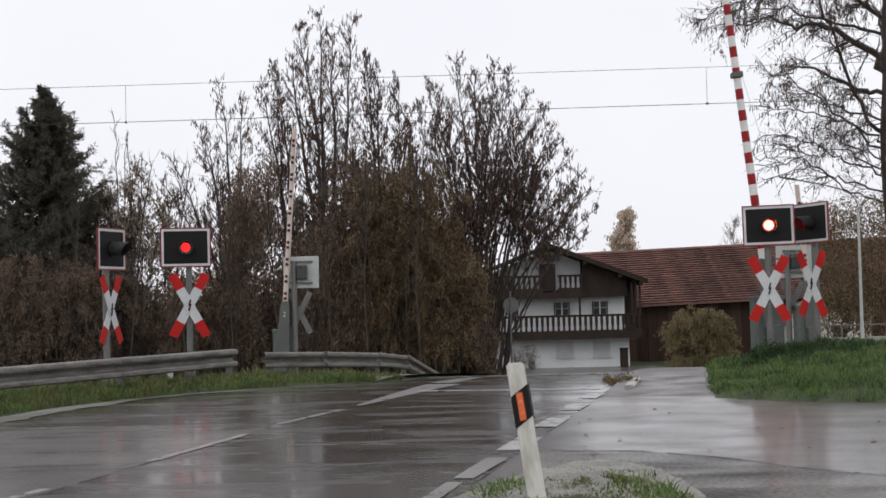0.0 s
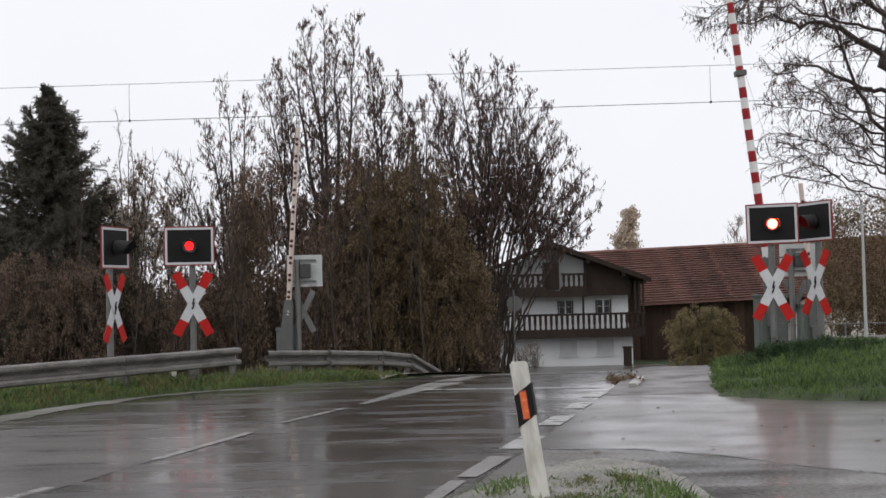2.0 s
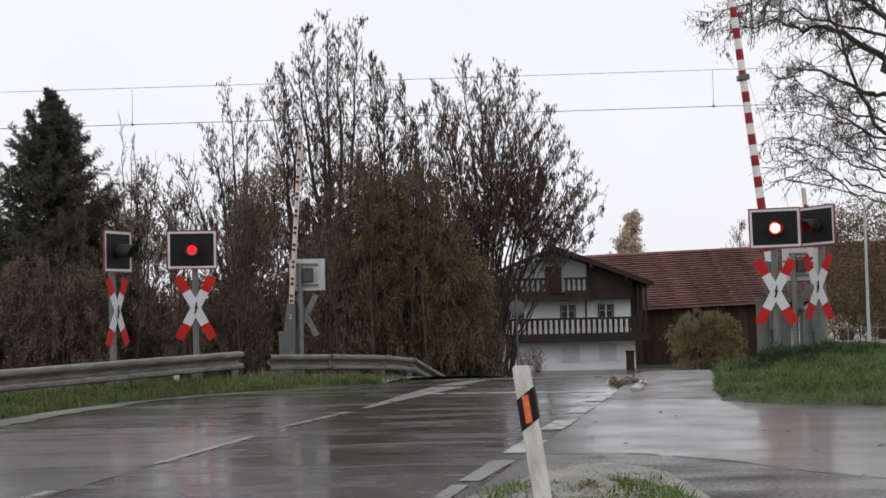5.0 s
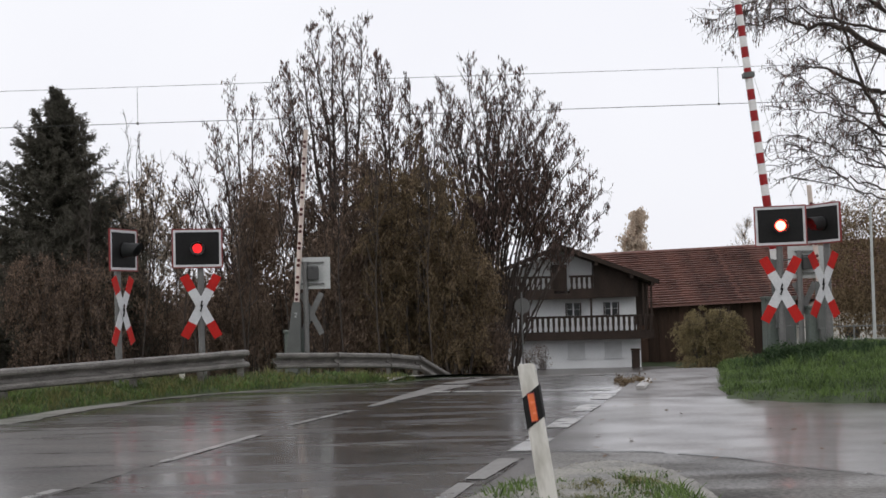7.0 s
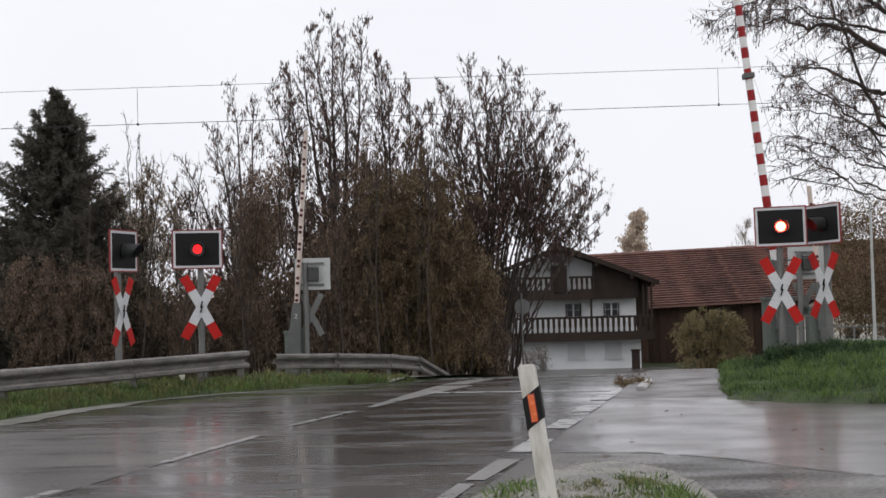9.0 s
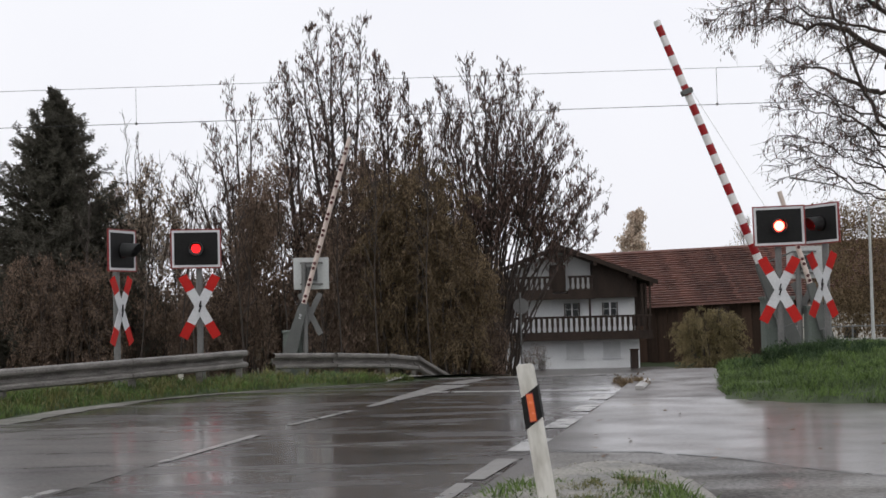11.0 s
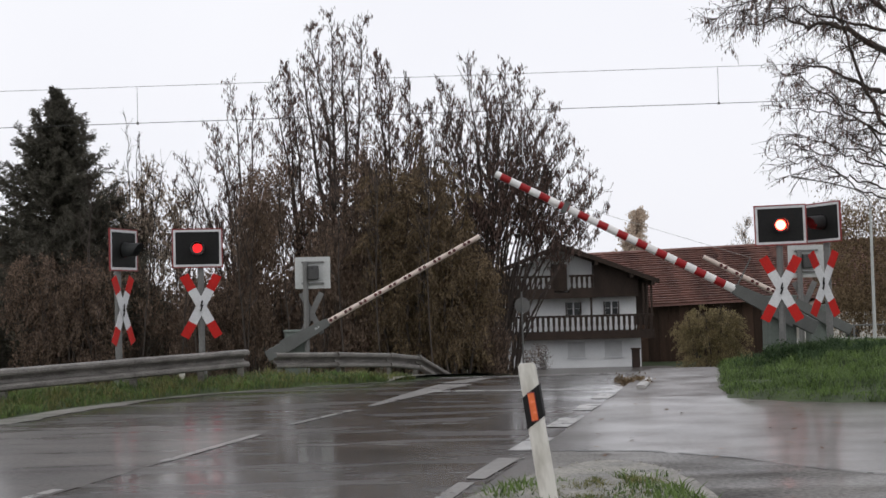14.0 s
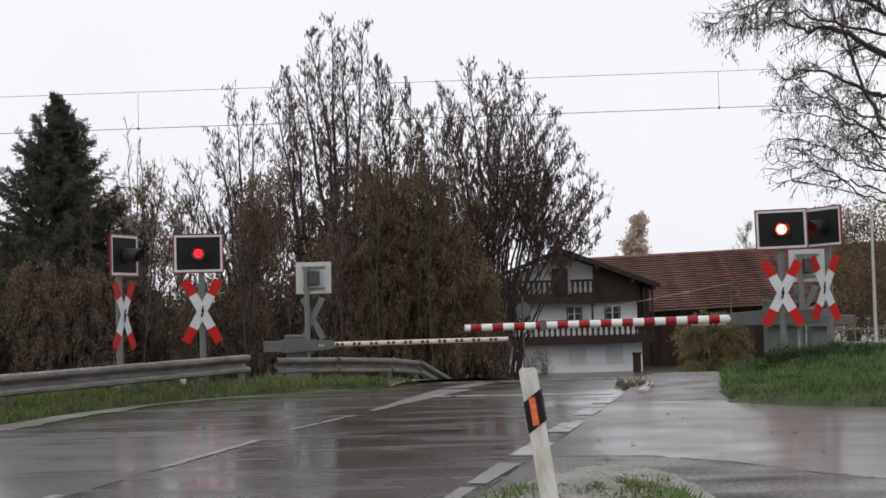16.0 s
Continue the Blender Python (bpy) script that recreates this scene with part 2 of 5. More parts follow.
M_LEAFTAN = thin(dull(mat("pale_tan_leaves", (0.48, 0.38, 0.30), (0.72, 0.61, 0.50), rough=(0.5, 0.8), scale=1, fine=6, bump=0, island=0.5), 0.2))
M_LEAFPALE = thin(dull(mat("dull_tan_leaves", (0.22, 0.170, 0.130), (0.46, 0.375, 0.295), rough=(0.5, 0.8), scale=1, fine=6, bump=0, island=0.5), 0.2))
M_NEEDLE = thin(dull(mat("dark_spruce_needles", (0.068, 0.064, 0.052), (0.150, 0.140, 0.112), rough=(0.5, 0.75), scale=1, fine=8, bump=0, island=0.4), 0.2))
M_HERB = thin(dull(mat("dark_green_weeds", (0.024, 0.045, 0.020), (0.075, 0.120, 0.050), rough=(0.45, 0.65), scale=1.5, fine=8, bump=0, island=0.5), 0.2))
M_WIRE = mat("sooty_copper_wire", (0.03, 0.03, 0.03), (0.06, 0.058, 0.055), rough=(0.4, 0.6), scale=5, fine=40, metal=0.3)
M_RAIL = mat("worn_rail_steel", (0.14, 0.12, 0.11), (0.35, 0.34, 0.33), rough=(0.2, 0.4), scale=5, fine=40, metal=0.8)
M_RUBBER = mat("rubber_crossing_panel", (0.025, 0.025, 0.025), (0.06, 0.058, 0.056), rough=(0.25, 0.45), scale=4, fine=50)
M_HAZEHOUSE = mat("pale_far_render", (0.50, 0.47, 0.43), (0.62, 0.59, 0.54), rough=(0.7, 0.9), scale=1, fine=10)
M_FARROOF = mat("grey_brown_far_tiles", (0.10, 0.075, 0.06), (0.20, 0.15, 0.12), rough=(0.5, 0.8), scale=1, fine=8, stretch=(1, 1, 4))


# ---- mesh helpers ----
def link(name, bm, material, parent=None, label="", smooth=False):
    me = bpy.data.meshes.new(name)
    bm.to_mesh(me)
    bm.free()
    mats = material if isinstance(material, (list, tuple)) else [material]
    for m in mats:
        me.materials.append(m)
    if smooth:
        for p in me.polygons:
            p.use_smooth = True
    ob = new(name, me)
    if parent:
        ob.parent = parent
    if label:
        ob["label"] = label
    return ob


def part(name, bm, material, parent, label="", smooth=False):
    return link(name, bm, material, parent, label, smooth)


def thing(name, m, label, category, group="", kind=""):
    ob = new(name)
    ob.matrix_basis = m
    ob.empty_display_size = 0.2
    return tagged(ob, label, category, group, kind)


def box(x0, x1, y0, y1, z0, z1, bevel=0.0, bm=None):
    bm = bm or bmesh.new()
    made = bmesh.ops.create_cube(bm, size=1)["verts"]
    for v in made:
        v.co = Vector((x0 + (v.co.x + 0.5) * (x1 - x0), y0 + (v.co.y + 0.5) * (y1 - y0), z0 + (v.co.z + 0.5) * (z1 - z0)))
    if bevel:
        edges = list({e for v in made for e in v.link_edges})
        bmesh.ops.bevel(bm, geom=edges, offset=bevel, segments=2, affect="EDGES", profile=0.6)
    return bm


def rod(a, b, r0, r1=None, sides=12, bm=None, caps=True):
    """A round bar from a to b, tapered from r0 to r1."""
    bm = bm or bmesh.new()
    a, b = Vector(a), Vector(b)
    r1 = r0 if r1 is None else r1
    m = Matrix.Translation((a + b) / 2) @ (b - a).to_track_quat("Z", "Y").to_matrix().to_4x4()
    bmesh.ops.create_cone(bm, cap_ends=caps, segments=sides, radius1=r0, radius2=r1, depth=(b - a).length, matrix=m)
    return bm


def sweep(profile, path, bm=None):
    """Sweeps a closed outline (across, up) along a path in space, upright, with closed ends."""
    bm = bm or bmesh.new()
    rings = []
    for i, p in enumerate(path):
        a, b = Vector(path[max(i - 1, 0)]), Vector(path[min(i + 1, len(path) - 1)])
        d = (b - a).normalized()
        side = d.cross(Vector((0, 0, 1))).normalized()
        rings.append([bm.verts.new(Vector(p) + side * u + Vector((0, 0, w))) for u, w in profile])
    k = len(profile)
    for r, s in zip(rings, rings[1:]):
        for i in range(k):
            bm.faces.new((r[i], r[(i + 1) % k], s[(i + 1) % k], s[i]))
    bm.faces.new(rings[0][::-1])
    bm.faces.new(rings[-1])
    return bm


def prism(outline, y0, y1, bm=None):
    """A flat outline in x, z, thick from y0 to y1."""
    bm = bm or bmesh.new()
    f = [bm.verts.new((x, y0, z)) for x, z in outline]
    g = [bm.verts.new((x, y1, z)) for x, z in outline]
    k = len(outline)
    bm.faces.new(f)
    bm.faces.new(g[::-1])
    for i in range(k):
        bm.faces.new((f[(i + 1) % k], f[i], g[i], g[(i + 1) % k]))
    bmesh.ops.recalc_face_normals(bm, faces=bm.faces[:])
    return bm


def raw(name, verts, faces, material, parent=None, label="", smooth=False):
    me = bpy.data.meshes.new(name)
    me.from_pydata(verts, [], faces)
    me.materials.append(material)
    if smooth:
        me.polygons.foreach_set("use_smooth", [True] * len(me.polygons))
    ob = new(name, me)
    if parent:
        ob.parent = parent
    if label:
        ob["label"] = label
    return ob


# ---- the lie of the land ----
def step(a, b, x):
    t = min(max((x - a) / (b - a), 0.0), 1.0)
    return t * t * (3 - 2 * t)


def curve(points, t):
    """A smooth value between a few (position, value) pairs."""
    if t <= points[0][0]:
        a, b = points[0], points[1]
    elif t >= points[-1][0]:
        a, b = points[-2], points[-1]
    else:
        for a, b in zip(points, points[1:]):
            if a[0] <= t <= b[0]:
                break
    return a[1] + (b[1] - a[1]) * (t - a[0]) / (b[0] - a[0])


def fall(y):
    """The road's height: level up to the crossing, then down the embankment."""
    s = 0.062 * math.log1p(math.exp(min((y - 24.5) / 1.6, 200))) * 1.6
    return -3.55 * (1 - math.exp(-((s / 3.55) ** 4))) ** 0.25


LEFT_EDGE = [(0, -11.0), (12, -7.6), (17.3, -5.66), (19.0, -5.22), (20.35, -4.63), (21.66, -3.85), (22.5, -2.95), (23.4, -1.95), (25.1, -0.55), (34, 1.6), (60, 6.2)]
RIGHT_EDGE = [(0, -2.0), (9.66, 0.10), (12.5, 0.77), (15.3, 1.42), (17.6, 1.95), (19.2, 2.32), (22.6, 3.15), (26, 3.9), (34, 5.6), (60, 11.0)]
MOUND_SIDE = [(16, 3.9), (18.1, 3.78), (19.7, 3.95), (22, 4.35), (25.8, 5.05), (34, 7.6), (60, 13.5)]
MOUND_FRONT = [(3.6, 18.6), (3.9, 17.9), (4.6, 17.1), (5.4, 16.75), (8, 16.2), (30, 14)]


def left_of_road(x, y):
    return (curve(LEFT_EDGE, y) - x) * 0.8


def in_mound(x, y):
    return min(x - curve(MOUND_SIDE, y), y - curve(MOUND_FRONT, x))


def in_island(x, y):
    edge = 11.3 - 0.75 * ((x - 1.25) / 0.48) ** 2 - 40 * max(x - 1.74, 0) if x > 1.25 else 11.3 - 1.55 * ((1.25 - x) / 1.0) ** 1.5
    return min(edge - y, 0.4)


def land(x, y):
    """Height of the ground: verges stand a little over the paving, the bank behind the guard rail drops away."""
    z = fall(y) - 0.03
    a, b, c = left_of_road(x, y), in_mound(x, y), in_island(x, y)
    z += 0.10 * step(-0.05, 0.25, a) - 0.9 * step(2.2, 7.0, a) * step(34, 18, y)
    z += (0.11 + 0.10 * step(19, 25, y)) * step(-0.05, 0.2, b) + 0.27 * step(0.1, 3.2, b) * step(36, 27, y)
    if y < 12:
        z += 0.075 * step(-0.05, 0.25, min(c, x - curve(RIGHT_EDGE, y) - 0.15))
    z += 0.07 * noise.noise((x * 1.3, y * 1.3, 7.0)) * step(0.25, 1.0, b)
    return z + 0.03 * noise.noise((x * 0.9, y * 0.9, 0.3)) * step(0.0, 0.4, max(a, b))


# ---- ground, road and paths ----
def ground():
    near_x = [-16 + 0.28 * i for i in range(115)]
    near_y = [7 + 0.28 * i for i in range(105)]
    xs = [-1500, -600, -250, -120, -70, -45, -30, -22] + near_x + [19, 23, 30, 42, 60, 90, 150, 300, 700, 1500]
    ys = [-300, -60, -20, 0, 3, 5] + near_y + [38, 40, 43, 47, 52, 58, 65, 73, 82, 92, 110, 150, 250, 500, 1000, 2500]
    verts = [(x, y, land(x, y)) for y in ys for x in xs]
    w = len(xs)
    faces = [(j * w + i, j * w + i + 1, (j + 1) * w + i + 1, (j + 1) * w + i) for j in range(len(ys) - 1) for i in range(w - 1)]
    tagged(raw("ground", verts, faces, M_SOIL, smooth=True), "wet autumn turf sloping down behind the crossing", "ground", kind="structure")


def strip(name, left, right, y0, y1, lift, material, parent=None, rows=60, cols=8, label=""):
    """Paving between two edges, following the land."""
    verts, faces = [], []
    for j in range(rows + 1):
        y = y0 + (y1 - y0) * j / rows
        a, b = left(y), right(y)
        for i in range(cols + 1):
            verts.append((a + (b - a) * i / cols, y, fall(y) + (lift(y) if callable(lift) else lift)))
    for j in range(rows):
        for i in range(cols):
            k = j * (cols + 1) + i
            faces.append((k, k + 1, k + cols + 2, k + cols + 1))
    return raw(name, verts, faces, material, parent, label)


def paving():
    road = strip("road", lambda y: curve(LEFT_EDGE, y) - 0.1, lambda y: curve(RIGHT_EDGE, y) + 0.03, -4, 62, 0.0, M_ROAD, rows=132)
    tagged(road, "wet dark asphalt road with puddle streaks", "road", kind="structure")
    side = strip("side_road", lambda y: curve(RIGHT_EDGE, y) + 0.004, lambda y: 60.0, -4, 18.6, -0.0025, M_SIDE, rows=150, cols=10)
    tagged(side, "worn wet asphalt of the side road", "road", kind="structure")
    path = strip("cycle_path", lambda y: curve(RIGHT_EDGE, y) + 0.004, lambda y: curve(MOUND_SIDE, y) + 0.25, 18.604, 62, lambda y: -0.0025 + 0.10 * step(19, 25, y), M_PATH, rows=150, cols=6)
    tagged(path, "dull damp asphalt cycle path over the crossing", "path", kind="structure")
    yard = strip("yard", lambda y: -1.0 + 0.2 * noise.noise((y, 0, 3)), lambda y: 14.0, 60.5, 86.95, 0.115, M_SIDE, rows=30, cols=4)
    tagged(yard, "wet grey asphalt yard before the farmhouse", "pavement", kind="structure")
    # the coarser old tarmac round the verge, with an open joint along its border
    rim = [(-0.6, 12.45), (1.0, 12.36), (1.8, 12.15), (2.42, 11.55), (2.9, 10.7), (3.3, 10.2), (5.0, 8.2)]
    verts, faces = [], []
    fine = []
    for (x0, y0), (x1, y1) in zip(rim, rim[1:]):
        fine += [(x0 + (x1 - x0) * k / 6, y0 + (y1 - y0) * k / 6) for k in range(6)]
    fine.append(rim[-1])
    for x, y in fine:
        wob = 0.03 * noise.noise((x * 4, y * 4, 2.0))
        x0 = max(x, curve(RIGHT_EDGE, y) + 0.05)
        verts += [(x0, y + wob, 0.002), (max(x0 * 0.5 + 0.2, curve(RIGHT_EDGE, 6) + 0.3), 6.0, 0.002)]
    faces = [(2 * i, 2 * i + 2, 2 * i + 3, 2 * i + 1) for i in range(len(fine) - 1)]
    apron = raw("apron", verts, faces, M_OLD)
    tagged(apron, "coarse pale old asphalt apron beside the road", "pavement", kind="structure")
    # open joint
    bm = bmesh.new()
    for i, ((x0, y0), (x1, y1)) in enumerate(zip(fine[6:], fine[7:])):
        if i % 9 == 7:
            continue
        w = 0.045 + 0.03 * noise.noise((x0 * 3, y0 * 3, 5))
        q = [bm.verts.new(p) for p in ((x0, y0 + 0.02 - w, 0.006), (x1, y1 + 0.02 - w, 0.006), (x1, y1 + 0.02 + w, 0.006), (x0, y0 + 0.02 + w, 0.006))]
        bm.faces.new(q)
    part("joint", bm, M_RUBBER, apron, "open dark joint in the asphalt")
    # sky sheen on the oncoming lane, painted as paler tarmac, with a ragged end
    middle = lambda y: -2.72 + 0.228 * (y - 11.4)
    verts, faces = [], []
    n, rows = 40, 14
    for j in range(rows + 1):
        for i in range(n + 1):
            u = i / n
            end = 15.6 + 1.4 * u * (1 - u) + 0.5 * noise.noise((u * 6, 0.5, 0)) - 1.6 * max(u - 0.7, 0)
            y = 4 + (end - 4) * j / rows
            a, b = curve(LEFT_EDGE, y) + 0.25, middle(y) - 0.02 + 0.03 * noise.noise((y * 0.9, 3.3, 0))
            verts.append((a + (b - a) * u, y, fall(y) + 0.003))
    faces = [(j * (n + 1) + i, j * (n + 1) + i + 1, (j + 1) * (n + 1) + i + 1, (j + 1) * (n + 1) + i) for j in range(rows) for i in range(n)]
    raw("sky_sheen_patch", verts, faces, M_LANE, road, "stretch of wet tarmac coloured paler for the reflected sky")
    # painted lines, each a thin plate of its own
    def dash(a, b, w0, w1=None, paint=M_LINE, label="worn white painted line"):
        a, b = Vector((*a, 0)), Vector((*b, 0))
        w1 = w1 or w0
        side_way = (b - a).cross(Vector((0, 0, 1))).normalized()
        bm = bmesh.new()
        n = 6
        prev = None
        for i in range(n + 1):
            p = a.lerp(b, i / n)
            w = (w0 + (w1 - w0) * i / n) / 2
            row = [bm.verts.new((*(p + side_way * s * w).xy, fall(p.y) + 0.006)) for s in (-1, 1)]
            if prev:
                bm.faces.new((prev[0], prev[1], row[1], row[0]))
            prev = row
        part("painted_line", bm, paint, road, label)
    dash((-3.6, 8.2), (-3.02, 10.6), 0.10, paint=M_FADED)
    dash((-2.56, 12.3), (-2.02, 14.6), 0.10, paint=M_FADED)
    dash((-1.80, 15.7), (-1.20, 17.6), 0.10, paint=M_FADED)
    dash((-1.02, 18.2), (0.15, 22.7), 0.10, 0.60, M_WEDGE, "pale worn wedge between the lanes")
    dash((0.12, 23.1), (0.8, 26.0), 0.45, 0.3, M_WEDGE, "pale worn wedge between the lanes")
    for y0, y1 in ((12.45, 13.55), (14.6, 15.65), (16.65, 17.6), (18.45, 19.4)):
        dash((curve(RIGHT_EDGE, y0) - 0.10, y0), (curve(RIGHT_EDGE, y1) - 0.08, y1), 0.25)
    dash((curve(RIGHT_EDGE, 7.0) - 0.14, 7.0), (curve(RIGHT_EDGE, 10.4) - 0.14, 10.4), 0.13, 0.13, M_WEDGE, "pale worn edge strip")
    dash((curve(RIGHT_EDGE, 10.6) - 0.12, 10.6), (curve(RIGHT_EDGE, 11.9) - 0.1, 11.9), 0.16, 0.2, M_WEDGE, "pale worn edge strip")
    dash((-0.30, 20.85), (2.45, 20.35), 0.22)
    # pale gutter along the road's other edge
    edge = strip("gutter", lambda y: curve(LEFT_EDGE, y) - 0.12, lambda y: curve(LEFT_EDGE, y) + 0.55 - 0.38 * step(15, 23, y) + 0.16 * noise.noise((0, y * 0.8, 0)) + 0.08 * noise.noise((0, y * 3.1, 4)), 6, 24.3, 0.007, M_GUTTER, rows=150, cols=3)
    tagged(edge, "wet pale worn gutter strip along the road", "kerb", kind="structure")
    shoulder = strip("shoulder", lambda y: curve(LEFT_EDGE, y) - 1.5, lambda y: curve(LEFT_EDGE, y) - 0.1 + 0.05 * noise.noise((y, 0, 0)), 24.2, 36, lambda y: -0.06 + 0.15 * step(24.2, 25.0, y), M_GRAVEL, rows=30, cols=6)
    tagged(shoulder, "damp grey gravel shoulder beside the crossing", "pavement", kind="structure")
    # kerb between road and cycle path
    kerb = new("kerb")
    tagged(kerb, "raised wet concrete kerb stones beside the crossing", "kerb", kind="structure")
    for i in range(7):
        y = 20.3 + i * 0.95
        a = (curve(RIGHT_EDGE, y) + 0.30 - 0.03 * i, y, fall(y))
        b = (curve(RIGHT_EDGE, y + 0.92) + 0.30 - 0.03 * (i + 1), y + 0.92, fall(y + 0.92))
        part("kerb_stone", sweep([(-0.07, -0.05), (0.07, -0.05), (0.07, 0.035), (0.04, 0.055), (-0.07, 0.055)], [a, b]), M_KERB, kerb)
    # the crossing itself: rubber panels and two rails
    track = new("railway_track")
    tagged(track, "single railway track set flush in rubber panels", "railway track", kind="structure")
    for y in (27.3, 28.75):
        part("rail", sweep([(-0.035, -0.1), (0.035, -0.1), (0.035, 0.016), (0.028, 0.02), (-0.028, 0.02), (-0.035, 0.016)],
                           [(x, y, fall(y)) for x in (-40, -20, 0, 20, 40)]), M_RAIL, track)
    for i in range(9):
        x = -1.6 + i * 0.9
        bm = bmesh.new()
        for y0, y1 in ((26.5, 27.22), (27.42, 28.62), (28.84, 29.5)):
            v = [bm.verts.new((xx, yy, fall(yy) + 0.008)) for xx, yy in ((x, y0), (x + 0.88, y0), (x + 0.88, y1), (x, y1))]
            bm.faces.new(v)
        part("panel", bm, M_RUBBER, track)


# ---- crossing signals ----
def blade_outline(z0, z1, w):
    return [(-w, z0), (w, z0), (w, z1), (-w, z1)]


def crossbuck(parent, z, front=True):
    """Two crossed blades with red ends and a small flash sign."""
    tilt = math.atan2(0.55, 1.02)
    for s, y in ((1, 0.0), (-1, -0.012)):
        m = Matrix.Translation((0, -0.09 + y, z)) @ Matrix.Rotation(s * tilt, 4, "Y")
        bm = prism(blade_outline(-0.63, 0.63, 0.083), 0.0, 0.008)
        bm.transform(m)
        blade = part("blade", bm, M_WHITE if front else M_BACK, parent)
        for a, b in ((-0.632, -0.34), (0.34, 0.632)):
            bm = prism(blade_outline(a, b, 0.0845), -0.003, 0.006)
            bm.transform(m)
            part("red_tip", bm, M_RED, blade, "red reflective blade end")
    if front:
        bm = prism([(0.012, 0.11), (0.03, 0.10), (0.016, 0.02), (0.04, 0.025), (-0.005, -0.11), (-0.03, -0.075), (-0.018, -0.07), (0.004, -0.005), (-0.022, -0.012)], -0.118, -0.107)
        bm.transform(Matrix.Translation((0, 0, z)))
        part("flash_sign", bm, M_BLACK, parent, "black lightning flash")


def signal(m, label, lens=(0.0, 0.0), lean=0.0, height=2.45, cross=1.43, has_base=True):
    """A light board with a hooded red lamp over a crossbuck, on one post. It faces -y."""
    s = thing("crossing_signal", m, label, "crossing signal", "crossing signals")
    part("post", rod((0, 0, -0.35), (0, 0, height + 0.1), 0.057, sides=16), M_POLE, s, smooth=False)
    if has_base:
        part("base_sleeve", rod((0, 0, -0.3), (0, 0, 0.35), 0.085, sides=16), M_POLE, s)
    def board_part(name, bm, material, label="", parent=None):
        bm.transform(Matrix.Translation((lens[0], 0, height)) @ Matrix.Rotation(radians(lean), 4, "Y"))
        return part(name, bm, material, parent or s, label)
    board = board_part("board", box(-0.44, 0.44, -0.09, -0.06, -0.345, 0.345, 0.004), M_BLACK, "matt black light board")
    def ring(a, b, w, y0, y1):
        bm = box(-a, a, y0, y1, b - w, b)
        box(-a, a, y0, y1, -b, -b + w, bm=bm)
        box(-a, -a + w, y0, y1, -b + w, b - w, bm=bm)
        return box(a - w, a, y0, y1, -b + w, b - w, bm=bm)
    board_part("rim", ring(0.452, 0.357, 0.022, -0.102, -0.075), M_DARKRED, "dark red rim", board)
    board_part("border", ring(0.43, 0.335, 0.04, -0.098, -0.0885), M_WHITE, "white border", board)
    lamp = board_part("lamp_housing", rod((0, -0.12, 0), (0, 0.10, 0), 0.132, 0.132, 24), M_BLACK)
    board_part("lens", rod((0, -0.128, 0), (0, -0.115, 0), 0.122, 0.122, 28), M_LENS, "dark red lamp lens", lamp)
    # hood: a tube round the lens, open below towards its end
    bm = bmesh.new()
    rows = []
    for i in range(21):
        a = radians(-62 + 304 * i / 20)
        deep = 0.27 + 0.07 * math.sin(a)
        c, z = 0.130 * math.cos(a), 0.130 * math.sin(a)
        rows.append([bm.verts.new(p) for p in ((c, -0.09, z), (c * 0.92, -0.09 - deep, z * 0.9 - 0.012))])
    for p, q in zip(rows, rows[1:]):
        bm.faces.new((p[0], q[0], q[1], p[1]))
    bmesh.ops.solidify(bm, geom=bm.faces[:], thickness=0.005)
    board_part("hood", bm, M_HOOD, "dull dark grey lamp hood")
    board_part("bracket", box(-0.05, 0.05, -0.06, 0.06, -0.3, 0.3, 0.006), M_POLE)
    crossbuck(s, cross)
    return s


def lit_lamp(s, lens, height, lean=0.0):
    """The glowing red disc and hot core of a lamp. They come forward through the lens as the lamp lights up."""
    m = Matrix.Translation((lens[0], 0, height)) @ Matrix.Rotation(radians(lean), 4, "Y")
    made = []
    for name, r, mt, label in (("lit_lens", 0.122, M_GLOW, "glowing red lamp lens"), ("lamp_core", 0.096, M_CORE, "bright orange lamp core")):
        bm = bmesh.new()
        bmesh.ops.create_uvsphere(bm, u_segments=24, v_segments=12, radius=r)
        bmesh.ops.scale(bm, vec=(1, 0.2, 1), verts=bm.verts[:])
        ob = part(name, bm, mt, s, label, smooth=True)
        made.append((ob, m))
    return made


def back_signal(m, label):
    """The rear of a signal that faces the other way: plain board, lamp box, post and the back of its crossbuck."""
    s = thing("crossing_signal", m, label, "crossing signal", "crossing signals")
    part("post", rod((0, -0.05, -0.4), (0, -0.05, 2.62), 0.06, sides=14), M_POLE, s)
    part("board", box(-0.24, 0.56, 0.0, 0.03, 2.0, 2.72, 0.006), M_BACK, s, "dull aluminium board back")
    part("lamp_box", box(0.06, 0.30, -0.16, 0.0, 2.2, 2.52, 0.02), M_RUBBER, s, "dark grey lamp box")
    for z in (2.12, 2.6):
        part("clamp", box(-0.09, 0.42, -0.06, -0.005, z - 0.02, z + 0.02, 0.004), M_POLE, s)
    tilt = math.atan2(0.5, 1.02)
    for k, y in ((1, 0.02), (-1, 0.035)):
        bm = prism(blade_outline(-0.52, 0.52, 0.065), 0, 0.008)
        bm.transform(Matrix.Translation((0.12, y, 1.44)) @ Matrix.Rotation(k * tilt, 4, "Y"))
        part("blade", bm, M_POLE, s, "bare metal back of a crossbuck blade")
    return s


